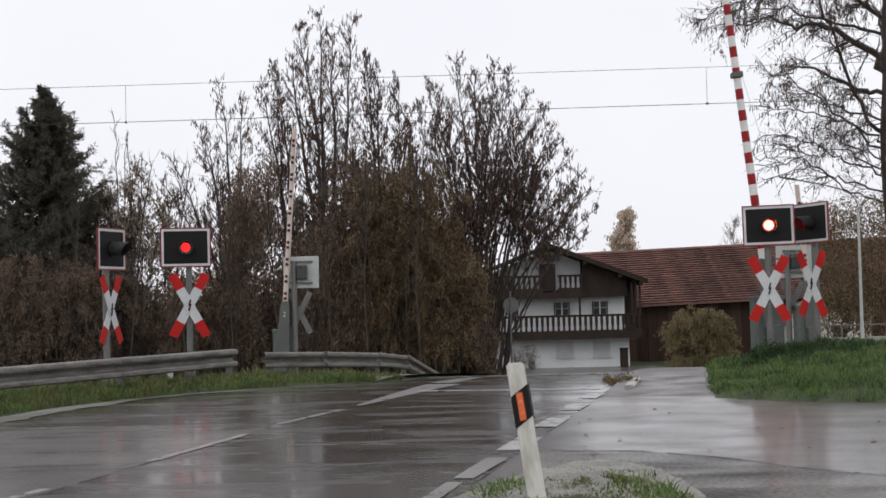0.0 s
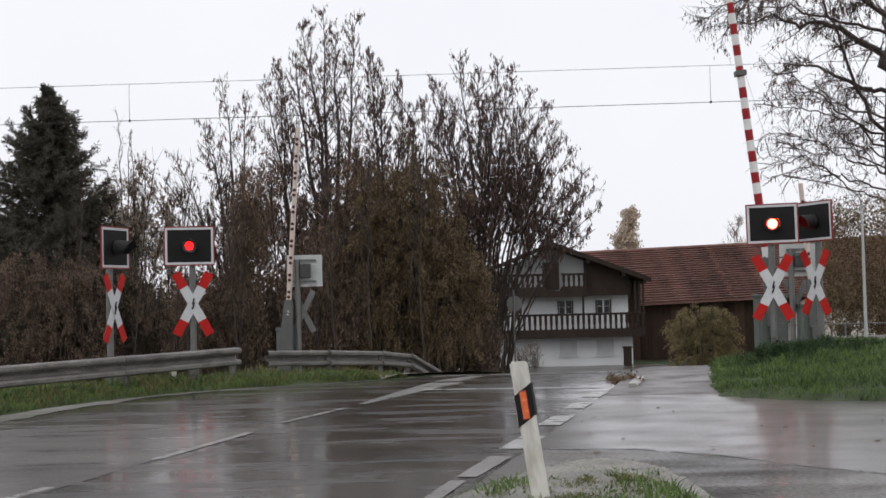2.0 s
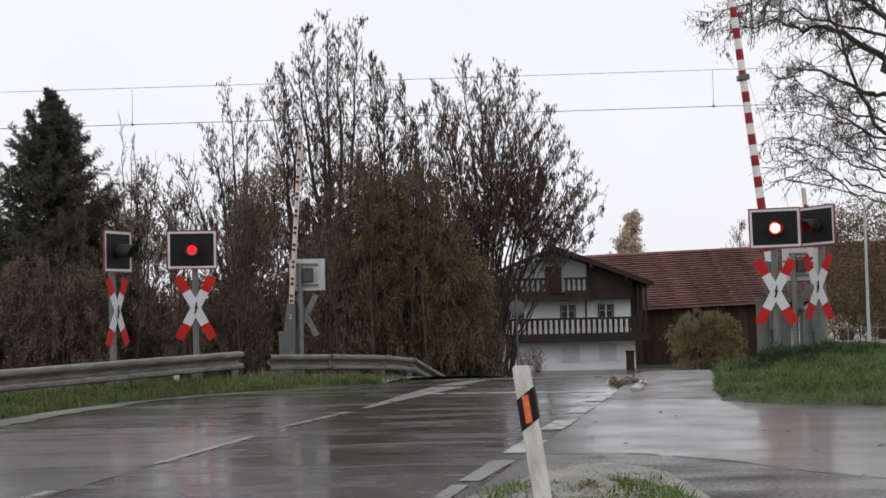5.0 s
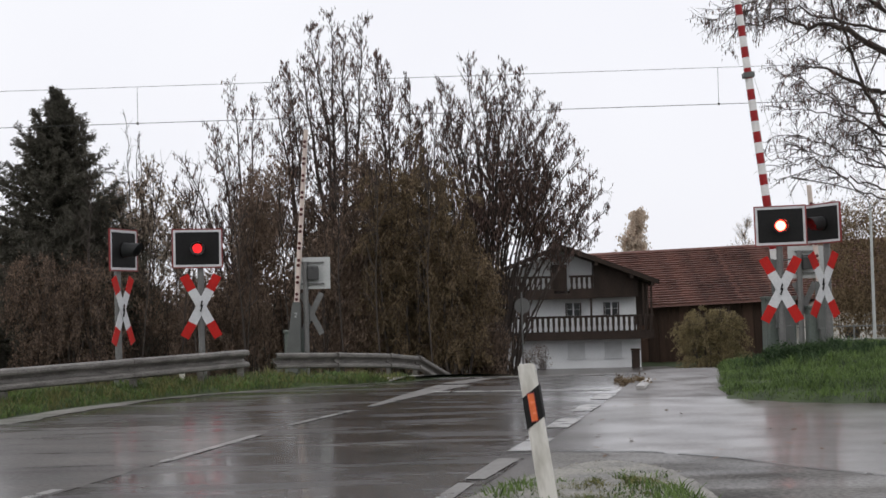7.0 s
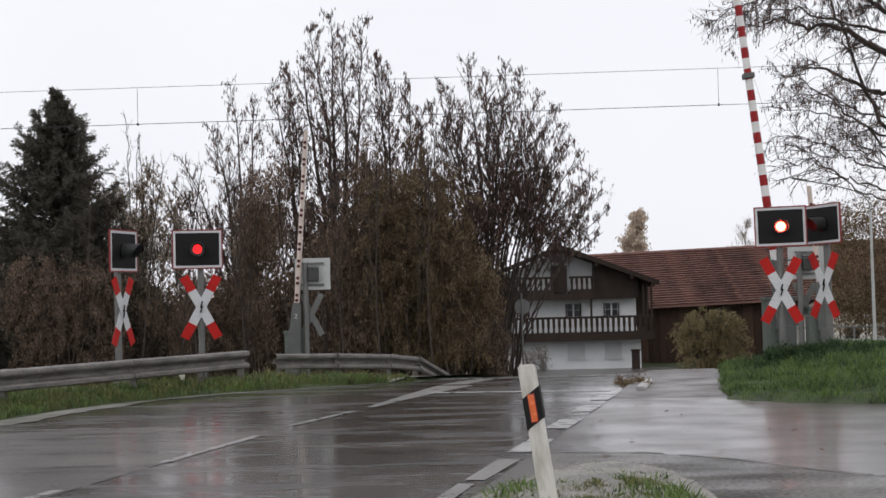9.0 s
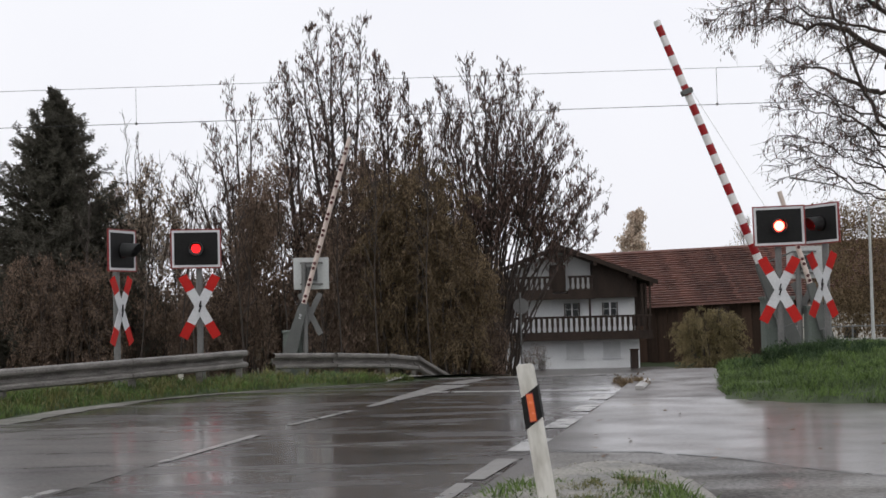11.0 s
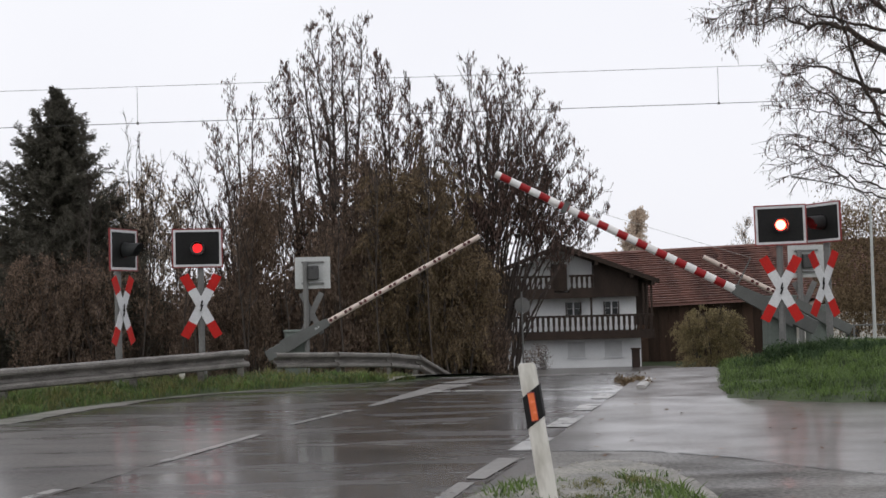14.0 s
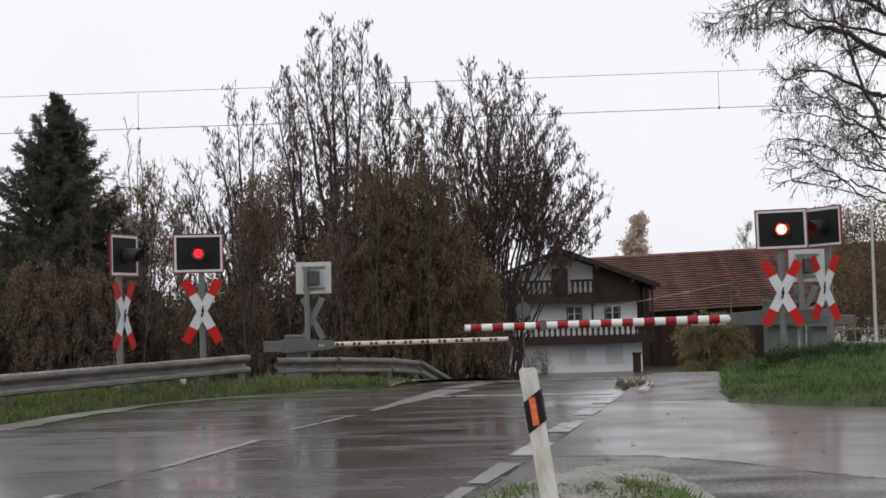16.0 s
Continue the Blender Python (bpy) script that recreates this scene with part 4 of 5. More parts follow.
def broadleaf(seed, place, height, spread, label, leaf_mat=None, leaf=0.185, n1=34, n2=7, n3=4, first=0.2, lift=0.55, aspect=0.17, droop=0.75, per_twig=1, trunk=0.13,
              stems=1, splay=0.14, profile=None, shift=(0, 0), name="tree", category="tree", twig=1.0):
    """Upright tree: stems, side limbs set by the crown's profile, sub-limbs, twigs, hanging leaves."""
    w = Wood(seed)
    rng = w.rng
    profile = profile or (lambda h: math.sin(math.pi * min(0.12 + h * 0.86, 1.0)) ** 0.7)
    for s in range(stems):
        a = 2 * math.pi * s / max(stems, 1) + rng.uniform(0, 1)
        off = 0.0 if stems == 1 else splay * rng.uniform(0.6, 1.3)
        d = (math.cos(a) * off + shift[0], math.sin(a) * off + shift[1], 1)
        hh = height * (1 if s == 0 else rng.uniform(0.82, 0.97))
        pts, dirs = w.limb((math.cos(a) * 0.15, math.sin(a) * 0.15, -0.4), d, hh + 0.4, trunk, 0.012, 16, 0.035, 0.1, 6)
        for i in range(n1 // stems):
            t = first + (1 - first) * ((i + rng.uniform(0, 1)) / (n1 // stems)) ** 0.9
            t = min(t, 0.985)
            k = t * 16
            j = int(k)
            p = pts[j] + (pts[j + 1] - pts[j]) * (k - j)
            hrel = (t - first) / (1 - first)
            L = spread * profile(hrel) * rng.uniform(0.7, 1.15) + 0.25
            az = rng.uniform(0, 2 * math.pi)
            up = lift * rng.uniform(0.7, 1.4) + hrel * 0.5
            r = max(trunk * (1 - t) * 0.55, 0.014)
            q, e = w.limb(p, (math.cos(az), math.sin(az), up), L * 1.15, r, 0.007, 6, 0.10, 0.25, 4)
            for m in range(n2):
                u = rng.uniform(0.2, 1.0) * 5.999
                jj = int(u)
                pp = q[jj] + (q[jj + 1] - q[jj]) * (u - jj)
                dd = e[jj] + rng.normal(0, 0.42, 3) + np.array((0, 0, 0.12))
                l2 = L * rng.uniform(0.25, 0.55) * (1.2 - u / 8)
                q2, e2 = w.limb(pp, dd, l2 + 0.15, 0.010, 0.004, 4, 0.14, 0.2, 3)
                for o in range(n3):
                    v = rng.uniform(0.15, 1) * 3.999
                    kk = int(v)
                    p3 = q2[kk] + (q2[kk + 1] - q2[kk]) * (v - kk)
                    q3, e3 = w.limb(p3, e2[kk] + rng.normal(0, 0.45, 3) + np.array((0, 0, 0.1)), rng.uniform(0.2, 0.65) * twig, 0.006, 0.004, 2, 0.2, 0.1, 3)
                    for _ in range(per_twig):
                        if leaf_mat and rng.uniform() < 0.95:
                            w.leaves(q3[rng.integers(0, 3)], leaf, droop, 0.04)
    return w.make(name, place, label, category, leaf_mat, aspect)


def between(pts, u):
    """The point at a share u of the way along a limb, and the piece it falls in."""
    k = min(u, 0.9999) * (len(pts) - 1)
    j = int(k)
    return pts[j] + (pts[j + 1] - pts[j]) * (k - j), j


def ash(seed, x, y, stems, label, spread=1.5, leaf_mat=None, leaf=0.15, first=0.3, trunk=0.10, thick=6.9, pods=1.45, hug=0.28, out=0.75, name="tree", dip=0.0):
    """A many-stemmed ash: stems that part near the ground, steep limbs, fine twigs and hanging bunches of seeds.
    stems: where each tip stands (across, along, height over sea level of the place)."""
    w = Wood(seed)
    rng = w.rng
    ground_z = land(x, y)
    for tx, ty, tz in stems:
        h = tz - ground_z
        dx = tx - x
        foot = (rng.uniform(-0.18, 0.18), rng.uniform(-0.18, 0.18), -0.4)
        pts, dirs = w.arc(foot, (dx, ty, h), (dx * hug, ty * hug, h * 0.58), trunk * rng.uniform(0.75, 1.1), 0.007, 20, 0.035, 6)
        count = int(h * thick)
        for i in range(count):
            t = min(first + (1 - first) * (i + rng.uniform(0, 1)) / count, 0.975)
            p, j = between(pts, t)
            az = rng.uniform(0, 2 * math.pi)
            L = 1.35 * spread * (0.92 * (1 - t) ** 0.6 + 0.12) * rng.uniform(0.5, 1.2)
            way = dirs[j] * 0.9 + np.array((math.cos(az), math.sin(az), 0.1)) * out
            q, e = w.limb(p, way, L, max(trunk * (1 - t) * 0.34, 0.010), 0.005, 6, 0.075, 0.4 - dip, 4)
            for m in range(max(2, int(L * 4.2))):
                u = rng.uniform(0.18, 1.0)
                pp, jj = between(q, u)
                l2 = L * rng.uniform(0.18, 0.42) * (1.15 - 0.5 * u) + 0.14
                q2, e2 = w.limb(pp, e[jj] + rng.normal(0, 0.36, 3) + np.array((0, 0, 0.12)), l2, 0.0075, 0.0035, 4, 0.11, 0.25, 3)
                if leaf_mat:
                    w.along(q2, rng.poisson(pods * (0.8 + l2 * 6.0)), leaf, 0.86, 0.03)
    return w.make(name, pose(x, y, ground_z), label, "tree", leaf_mat, 0.135)


def weeping(seed, x, y, width, height, label, leaf_mat, stems=8, leaf=0.09, limbs=20, strands=6):
    """A tall shrub whose twigs arch over and hang in leafy strands, with dark gaps between them."""
    w = Wood(seed)
    rng = w.rng
    for s in range(stems):
        a = rng.uniform(0, 6.283)
        r = width * 0.42 * math.sqrt(rng.uniform(0, 1))
        top = height * (1 - 0.3 * (r / (width * 0.5)) ** 2) * rng.uniform(0.72, 1.03)
        b = (math.cos(a) * r, math.sin(a) * r * 0.8, top)
        pts, dirs = w.arc((b[0] * 0.5, b[1] * 0.5, -0.4), b, (b[0] * 0.6, b[1] * 0.6, top * 0.6), 0.055, 0.01, 12, 0.04, 5)
        for i in range(limbs):
            t = 0.16 + 0.83 * (i + rng.uniform(0, 1)) / limbs
            p, j = between(pts, t)
            az = rng.uniform(0, 6.283)
            L = width * rng.uniform(0.12, 0.30) * (1.1 - 0.35 * t)
            q, e = w.limb(p, (math.cos(az), math.sin(az), 0.65), L, 0.014, 0.005, 6, 0.10, -1.1, 3)
            bushy = rng.uniform(0.35, 1.3)
            for k in range(strands):
                pp, jj = between(q, rng.uniform(0.25, 1))
                l2 = rng.uniform(0.25, 1.0) * bushy
                q2, e2 = w.limb(pp, e[jj] * 0.5 + rng.normal(0, 0.25, 3) + np.array((0, 0, -0.5)), l2, 0.005, 0.003, 4, 0.12, -0.5, 3)
                w.along(q2, int(9 + l2 * 44), leaf, 0.6, 0.055)
    return w.make("bush", on_land(x, y), label, "bush", leaf_mat, 0.2)


def thicket(seed, place, width, depth, height, label, leaf_mat, leaf=0.16, count=5000, stems=16, droop=0.6, aspect=0.28, lumps=9, name="bush", category="bush", hang=0.0):
    """A bush: many thin stems and clumps of leaves with an uneven top and gaps."""
    w = Wood(seed)
    rng = w.rng
    for i in range(stems):
        x, y = rng.uniform(-0.45, 0.45) * width, rng.uniform(-0.4, 0.4) * depth
        pts, dirs = w.limb((x, y, -0.3), (rng.normal(0, 0.15), rng.normal(0, 0.15), 1), height * rng.uniform(0.6, 1.08), min(0.03, height * 0.008), min(0.006, height * 0.003), 7, 0.07, 0.1, 4)
        for k in range(2, 8):
            for _ in range(2):
                w.limb(pts[k], dirs[k] + rng.normal(0, 0.6, 3), rng.uniform(0.3, 0.9) * min(1.0, height / 3), min(0.009, height * 0.004), 0.003, 3, 0.15, 0.15, 3)
    centres = [(rng.uniform(-0.42, 0.42) * width, rng.uniform(-0.4, 0.4) * depth, height * rng.uniform(0.12, 0.86)) for _ in range(lumps)]
    sizes = [rng.uniform(0.12, 0.22) * min(width, height) + min(0.2, height * 0.1) for _ in range(lumps)]
    per = count // lumps
    for (cx, cy, cz), s in zip(centres, sizes):
        d = rng.normal(0, 1, (per, 3))
        d /= np.linalg.norm(d, axis=1)[:, None]
        wave = 1 + 0.22 * np.sin(d[:, 0] * 5 + cx * 3) * np.sin(d[:, 1] * 4 + cy * 5) + 0.22 * np.sin(d[:, 2] * 6 + cz * 4 + d[:, 0] * 3)
        r = (s * rng.uniform(0.3, 1.0, per) ** 0.5 * wave)[:, None]
        p = np.array((cx, cy, cz)) + d * r * np.array((1, 1, 1 + hang)) + rng.normal(0, 0.04, (per, 3))
        p[:, 2] = np.maximum(p[:, 2], 0.02)
        e = rng.normal(0, 1, (per, 3)) * (1 - droop) + np.array((0, 0, -droop * 1.6))
        e /= np.linalg.norm(e, axis=1)[:, None]
        w.leaf_p += list(p)
        w.leaf_d += list(e)
        w.leaf_s += list(leaf * rng.uniform(0.55, 1.35, per))
    return w.make(name, place, label, category, leaf_mat, aspect)


def spruce(seed, place, height, spread, label):
    """Dense spruce with a blunt double top: tiers of boughs, side shoots on each, tips that turn up."""
    w = Wood(seed)
    rng = w.rng
    reach = [(0.0, 0.04), (0.3, 0.20), (0.75, 0.50), (1.6, 0.98), (2.4, 1.28), (3.1, 1.68), (4.2, 2.2), (6.0, 2.9), (9.0, 3.3), (12.0, 3.3)]

    def needles(q, count, size):
        w.along(q, count, size, 0.3, 0.02, 0.8)

    for bx, tall in ((0.0, height), (0.38, height - 0.2)):
        pts, dirs = w.limb((bx * 0.3, 0, -0.4), (bx * 0.07, 0, 1), tall + 0.4, 0.17, 0.012, 14, 0.006, 0.03, 7)
        needles(pts[-2:], 70, 0.10)
        z = 0.4
        while z < tall - 0.05:
            below = tall - z
            L0 = spread * curve(reach, below) / 3.3
            n = 11 if below > 1.2 else 7
            p0, _ = between(pts, (z + 0.4) / (tall + 0.4))
            for i in range(n):
                a = rng.uniform(0, 2 * math.pi)
                l = L0 * rng.uniform(0.55, 1.14)
                lift = 0.75 - 0.22 * min(below, 4.5)
                q, e = w.limb(p0 + np.array((0, 0, rng.uniform(-0.12, 0.12))), (math.cos(a), math.sin(a), lift), l, 0.02, 0.004, 6, 0.05, 0.5, 3)
                needles(q, int(18 + 60 * l), 0.13)
                for k in range(int(3 + l * 4)):
                    pp, jj = between(q, rng.uniform(0.25, 1.0))
                    q2, e2 = w.limb(pp, e[jj] * 0.8 + rng.normal(0, 0.5, 3) + np.array((0, 0, -0.15)), 0.14 + 0.17 * l * rng.uniform(0.4, 1), 0.006, 0.003, 3, 0.1, 0.3, 3)
                    needles(q2, 24, 0.12)
            z += 0.25
    return w.make("spruce_tree", place, label, "tree", M_NEEDLE, 0.13)


def roadside_tree(x, y):
    """The big ash beyond the track: a trunk with long limbs that reach out over the path, twigs and hanging seeds."""
    w = Wood(77)
    rng = w.rng
    g = land(x, y)
    pts, dirs = w.arc((0.45, 0, -0.4), (0.4, 0, 11.6), (-0.4, 0, 5.5), 0.24, 0.07, 18, 0.02, 9)

    def bough(z, across, along, end, rise, r, n2, seeds=1.0, droop=-0.35, long=0.30):
        """A limb from the trunk at height z to a tip; rise: how high it bows over the straight line."""
        a = between(pts, (z - g + 0.4) / 12.0)[0]
        b = np.array((across, along, end - g))
        span = np.linalg.norm(b - a)
        q, e = w.arc(a, b, (a + b) / 2 + np.array((0, 0, rise)), r, 0.008, 18, 0.075, 6)
        for m in range(int(n2 * 1.4)):
            u = rng.uniform(0.06, 1.0)
            p, j = between(q, u)
            L = span * rng.uniform(0.10, long) * (1.15 - 0.5 * u)
            q2, e2 = w.limb(p, e[j] * 0.7 + rng.normal(0, 0.55, 3), L, max(r * 0.34 * (1 - u), 0.010), 0.004, 7, 0.13, droop * rng.uniform(-0.6, 1.4), 4)
            for o in range(int(4 + L * 6)):
                p3, k = between(q2, rng.uniform(0.15, 1))
                q3, e3 = w.limb(p3, e2[k] + rng.normal(0, 0.5, 3), rng.uniform(0.2, 0.62), 0.006, 0.003, 4, 0.15, -0.25, 3)
                for _ in range(rng.poisson(1.7 * seeds)):
                    w.leaves(between(q3, rng.uniform(0, 1))[0], 0.115, 0.93, 0.02)

    bough(6.75, -4.0, -0.3, 7.8, 0.9, 0.10, 24, 0.9)
    bough(8.6, -3.0, -0.3, 9.1, 0.6, 0.05, 18)
    bough(7.6, -3.7, 0.5, 8.3, 0.7, 0.045, 18)
    bough(6.2, -2.75, 0.4, 6.65, 0.75, 0.065, 20, 1.2)
    bough(5.2, -1.95, 0.2, 9.6, 0.1, 0.055, 18)
    bough(8.0, -3.4, 0.7, 8.75, 0.9, 0.06, 24, 1.1)
    bough(9.0, -4.35, 0.4, 8.1, 1.3, 0.06, 26, 1.2, -0.8, 0.24)
    bough(8.6, -4.3, -0.9, 7.4, 1.5, 0.045, 22, 1.2, -0.8, 0.24)
    bough(9.4, -2.4, -0.4, 9.9, 0.6, 0.06, 20)
    bough(4.9, -2.55, -0.3, 6.45, 0.15, 0.038, 15, 0.9)
    bough(4.8, -2.8, 0.6, 5.95, 0.35, 0.032, 15, 0.9)
    bough(5.6, -2.3, 0.2, 6.2, 0.2, 0.032, 14, 1.0)
    bough(4.2, -3.0, 0.3, 5.2, 0.5, 0.030, 14, 0.5, -0.1)
    bough(4.1, -3.0, -0.5, 4.95, 0.3, 0.026, 13, 0.4, -0.1)
    bough(3.8, -3.15, 0.2, 4.55, 0.2, 0.028, 13, 0.35, 0.0)
    bough(3.5, -2.9, 0.4, 4.15, 0.4, 0.024, 9, 0.3, 0.0)
    bough(4.5, -2.0, -0.4, 5.3, 0.2, 0.026, 12, 0.6, -0.1)
    bough(7.5, 3.4, 0.8, 9.0, 0.6, 0.07, 8)
    bough(6.5, 0.6, 3.2, 9.0, 0.6, 0.07, 8)
    return w.make("roadside_tree", pose(x, y, g), "bare dark ash tree with hanging seed bunches", "tree", M_LEAFPOD, 0.13)


def on_land(x, y, dz=0.0, rz=0.0):
    return pose(x, y, land(x, y) + dz, 0, 0, rz)


# ---- grass ----
def grass(name, seed, count, where, size, material, label):
    rng = np.random.default_rng(seed)
    verts, faces = [], []
    for _ in range(count):
        x, y, k = where(rng)
        if x is None:
            continue
        z = land(x, y) - 0.01
        a, lean = rng.uniform(0, 6.283), rng.normal(0, 0.45, 2)
        h = size * k * rng.uniform(0.45, 1.3) * (0.8 + 0.9 * noise.noise((x * 1.7, y * 1.7, seed)) + 0.4 * noise.noise((x * 5, y * 5, seed)))
        wd = 0.004 + 0.028 * h
        cx, cy = math.cos(a) * wd, math.sin(a) * wd
        b = len(verts)
        verts += [(x - cx, y - cy, z), (x + cx, y + cy, z), (x + lean[0] * h * 0.35 + cx * 0.7, y + lean[1] * h * 0.35 + cy * 0.7, z + h * 0.6),
                  (x + lean[0] * h * 0.35 - cx * 0.7, y + lean[1] * h * 0.35 - cy * 0.7, z + h * 0.6), (x + lean[0] * h, y + lean[1] * h, z + h * 0.9)]
        faces += [(b, b + 1, b + 2, b + 3), (b + 3, b + 2, b + 4)]
    tagged(raw(name, verts, faces, material), label, "grass", kind="stuff")


def on_verge(rng):
    y = 14 + 11.6 * rng.uniform(0, 1) ** 0.8
    x = curve(LEFT_EDGE, y) - 0.1 - rng.uniform(0, 1) ** 1.3 * 3.2
    return x, y, 0.55 + 0.45 * min(left_of_road(x, y) / 0.8, 1)


def on_mound(rng):
    x, y = rng.uniform(3.7, 12), rng.uniform(15.6, 27)
    d = in_mound(x, y)
    return (x, y, 0.75 + 0.4 * min(d / 1.2, 1)) if d > 0.0 else (None, 0, 0)


def on_island(rng):
    x, y = rng.uniform(0.0, 2.3), rng.uniform(8.2, 11.3)
    d = in_island(x, y)
    if d < 0.03 or x > 1.62 + 0.12 * noise.noise((y * 3, 2, 0)) or noise.noise((x * 2.2, y * 2.2, 1.0)) < -0.55 + 0.3 * (d < 0.12):
        return None, 0, 0
    return x, y, 0.6 + 0.5 * (y < 10)


def under_signals(rng):
    x, y = 6.2 + rng.normal(0, 0.5), 23.1 + rng.normal(0, 0.45)
    return (x, y, 1.15 - 0.25 * abs(x - 6.3)) if in_mound(x, y) > 0.2 else (None, 0, 0)


# ---- putting the place together ----
ground()
paving()
signal_right = signal(on_land(5.95, 24.1, 0, -9), "crossing signal with glowing red lamp and crossbuck on the grass mound", (0.02, 0), -0.8, cross=1.33)
signal_right.location.z = 0.10
signal_side = signal(pose(6.80, 24.15, 0.13, 0, 0, -62), "crossing signal turned towards the side road, beside the lit one", (0.0, 0), -1.0, cross=1.37)
signal_left = signal(pose(-4.42, 24.8, -0.02, 0, 0, 10), "crossing signal with flashing red lamp and crossbuck behind the guardrail", (-0.05, 0), 0.0, cross=1.40)
signal_turned = signal(pose(-5.50, 23.0, -0.09, 0, 0, 73), "crossing signal turned away towards the side road, unlit", (0.05, 0), 0.0)
back_signal(pose(-3.14, 31.0, fall(31) + 0.11, 0, 0, 4), "rear of a crossing signal with bare metal board")
back_signal(pose(7.95, 30.5, fall(30.5) + 0.05, 0, 0, 0), "rear of a crossing signal behind the mound")

barrier_right, boom_right = barrier(pose(6.30, 25.75, 0.985), "grey crossing barrier with a red and white striped boom", 5.94, -1, False, (0.25, 1.03, 0.17), (0.55, 0.42, -0.75, 0.30), stay=(4.5, -0.66))
barrier_left, boom_left = barrier(pose(-3.40, 31.2, 0.54), "grey crossing barrier with an aged white studded boom", 4.80, 1, True, (0.30, 0.88, 0.16), (0.50, 0.42, -0.85, 0.22), mark=True)
barrier_path, boom_path = barrier(pose(8.33, 30.4, 0.80), "short cycle path barrier with a white studded boom", 2.93, -1, True, (0.25, 0.80, 0.14), (0.52, 0.42, -1.0, 0.24))

guardrail([(-10.2, 11.5, 0.57), (-8.2, 15.25, 0.57), (-6.2, 19.0, 0.58), (-4.87, 21.5, 0.59), (-3.53, 24.0, 0.60)], "weathered zinc guardrail along the grass verge",
          [(-8.25, 15.35, 0.5), (-6.22, 19.15, 0.5), (-4.95, 21.6, 0.52), (-4.15, 23.1, 0.52), (-3.62, 24.05, 0.5)], 1.0)
guardrail([(-3.39, 27.0, 0.42), (-2.18, 28.0, 0.36), (-1.2, 29.7, 0.25), (-0.62, 31.0, 0.12), (0.08, 33.0, -0.42)], "weathered zinc guardrail running down into the ground",
          [(-3.3, 27.15, 0.34), (-2.22, 28.1, 0.28), (-1.25, 29.85, 0.16), (-0.7, 31.1, 0.04)], 0.95)
delineator(pose(0.67, 8.98, 0.0, 0, -8.2, -14))
house()
barn()

# overhead line
line = thing("overhead_line", Matrix(), "thin railway overhead wires with droppers", "overhead wire")
for z0, z1, r in ((5.90, 6.06, 0.0048), (5.15, 5.29, 0.0065)):
    part("wire", rod((-45, 28, z0 - 0.009 * 36), (60, 28, z1 + 0.009 * 54), r, sides=6), M_WIRE, line)
for x in (-18.2, -6.23, 5.76, 17.7):
    part("dropper", rod((x, 28, 5.18 + 0.0095 * (x + 6.2)), (x, 28, 5.92 + 0.0105 * (x + 6.2)), 0.005, sides=5), M_WIRE, line)
    part("clip", box(x - 0.018, x + 0.018, 27.98, 28.02, 5.15 + 0.0095 * (x + 6.2), 5.20 + 0.0095 * (x + 6.2)), M_WIRE, line)

for x in (-45, 60):
    tip = 6.0 + 0.009 * (x + 6)
    part("mast", rod((x, 29.9, fall(29.9) - 0.5), (x, 29.9, tip + 0.6), 0.13, 0.10, 12), M_ZINC, line, "grey steel mast")
    part("cantilever", rod((x, 29.9, tip - 0.55), (x, 27.9, tip - 0.04), 0.03, sides=8), M_ZINC, line)
    part("steady_arm", rod((x, 29.9, tip - 0.75), (x, 27.9, tip - 0.79), 0.02, sides=8), M_ZINC, line)

# street lamp and the back of a round sign
lamp_post = thing("street_lamp", on_land(14.15, 45), "tall pale grey street lamp with a bent arm", "street lamp")
zl = land(14.15, 45)
part("pole", rod((0, 0, 0), (-0.0, 0, 4.12 - zl), 0.062, 0.04, 12), M_BACK, lamp_post)
bm = bmesh.new()
arc = [(0, 0, 4.1 - zl), (-0.05, 0, 4.32 - zl), (-0.22, 0, 4.52 - zl), (-0.5, 0, 4.68 - zl), (-1.2, 0, 4.88 - zl), (-2.1, 0, 5.06 - zl)]
for p, q in zip(arc, arc[1:]):
    rod(p, q, 0.022, sides=10, bm=bm)
part("arm", bm, M_POLE, lamp_post)
bm = box(-0.28, 0.28, -0.08, 0.08, -0.02, 0.035, 0.015)
bm.transform(Matrix.Translation((-2.3, 0, 5.09 - zl)) @ Matrix.Rotation(radians(11), 4, "Y"))
part("lamp_head", bm, M_POLE, lamp_post)
sign = thing("round_sign", on_land(2.55, 45.0), "grey back of a round traffic sign on a thin pole", "traffic sign")
part("pole", rod((0, 0, -0.2), (0, 0, 2.75), 0.03, sides=10), M_POLE, sign)
part("disc", rod((0.02, 0.03, 2.3), (0.02, 0.045, 2.3), 0.26, sides=28), M_POLE, sign)

# shed, far cottage and low wall
shed = thing("shed", pose(-15.9, 49.0, fall(49)), "low shed with a brown tile roof among the trees", "shed")
part("wall", box(-1.9, 1.25, 0.5, 3.5, -0.2, 1.15), M_BARNWOOD, shed, "dark boarded wall")
for i in range(6):
    bm = box(-2.1, 1.4, 0, 0.36, 0, 0.05)
    bm.transform(Matrix.Translation((0, 0.0 + i * 0.3, 1.12 + i * 0.17)) @ Matrix.Rotation(0.5, 4, "X"))
    part("roof_course", bm, M_FARROOF, shed)
cottage = thing("cottage", pose(27.5, 96.0, -3.55), "small pale cottage with a low roof far behind", "house")
part("wall", box(-2.6, 3.4, 0, 6, 0, 3.3), M_HAZEHOUSE, cottage, "pale rendered wall")
part("roof", prism([(-3.2, 3.2), (0.2, 4.9), (4.0, 3.2), (4.0, 3.0), (0.2, 4.65), (-3.2, 3.0)], -0.5, 6.5), M_FARROOF, cottage)
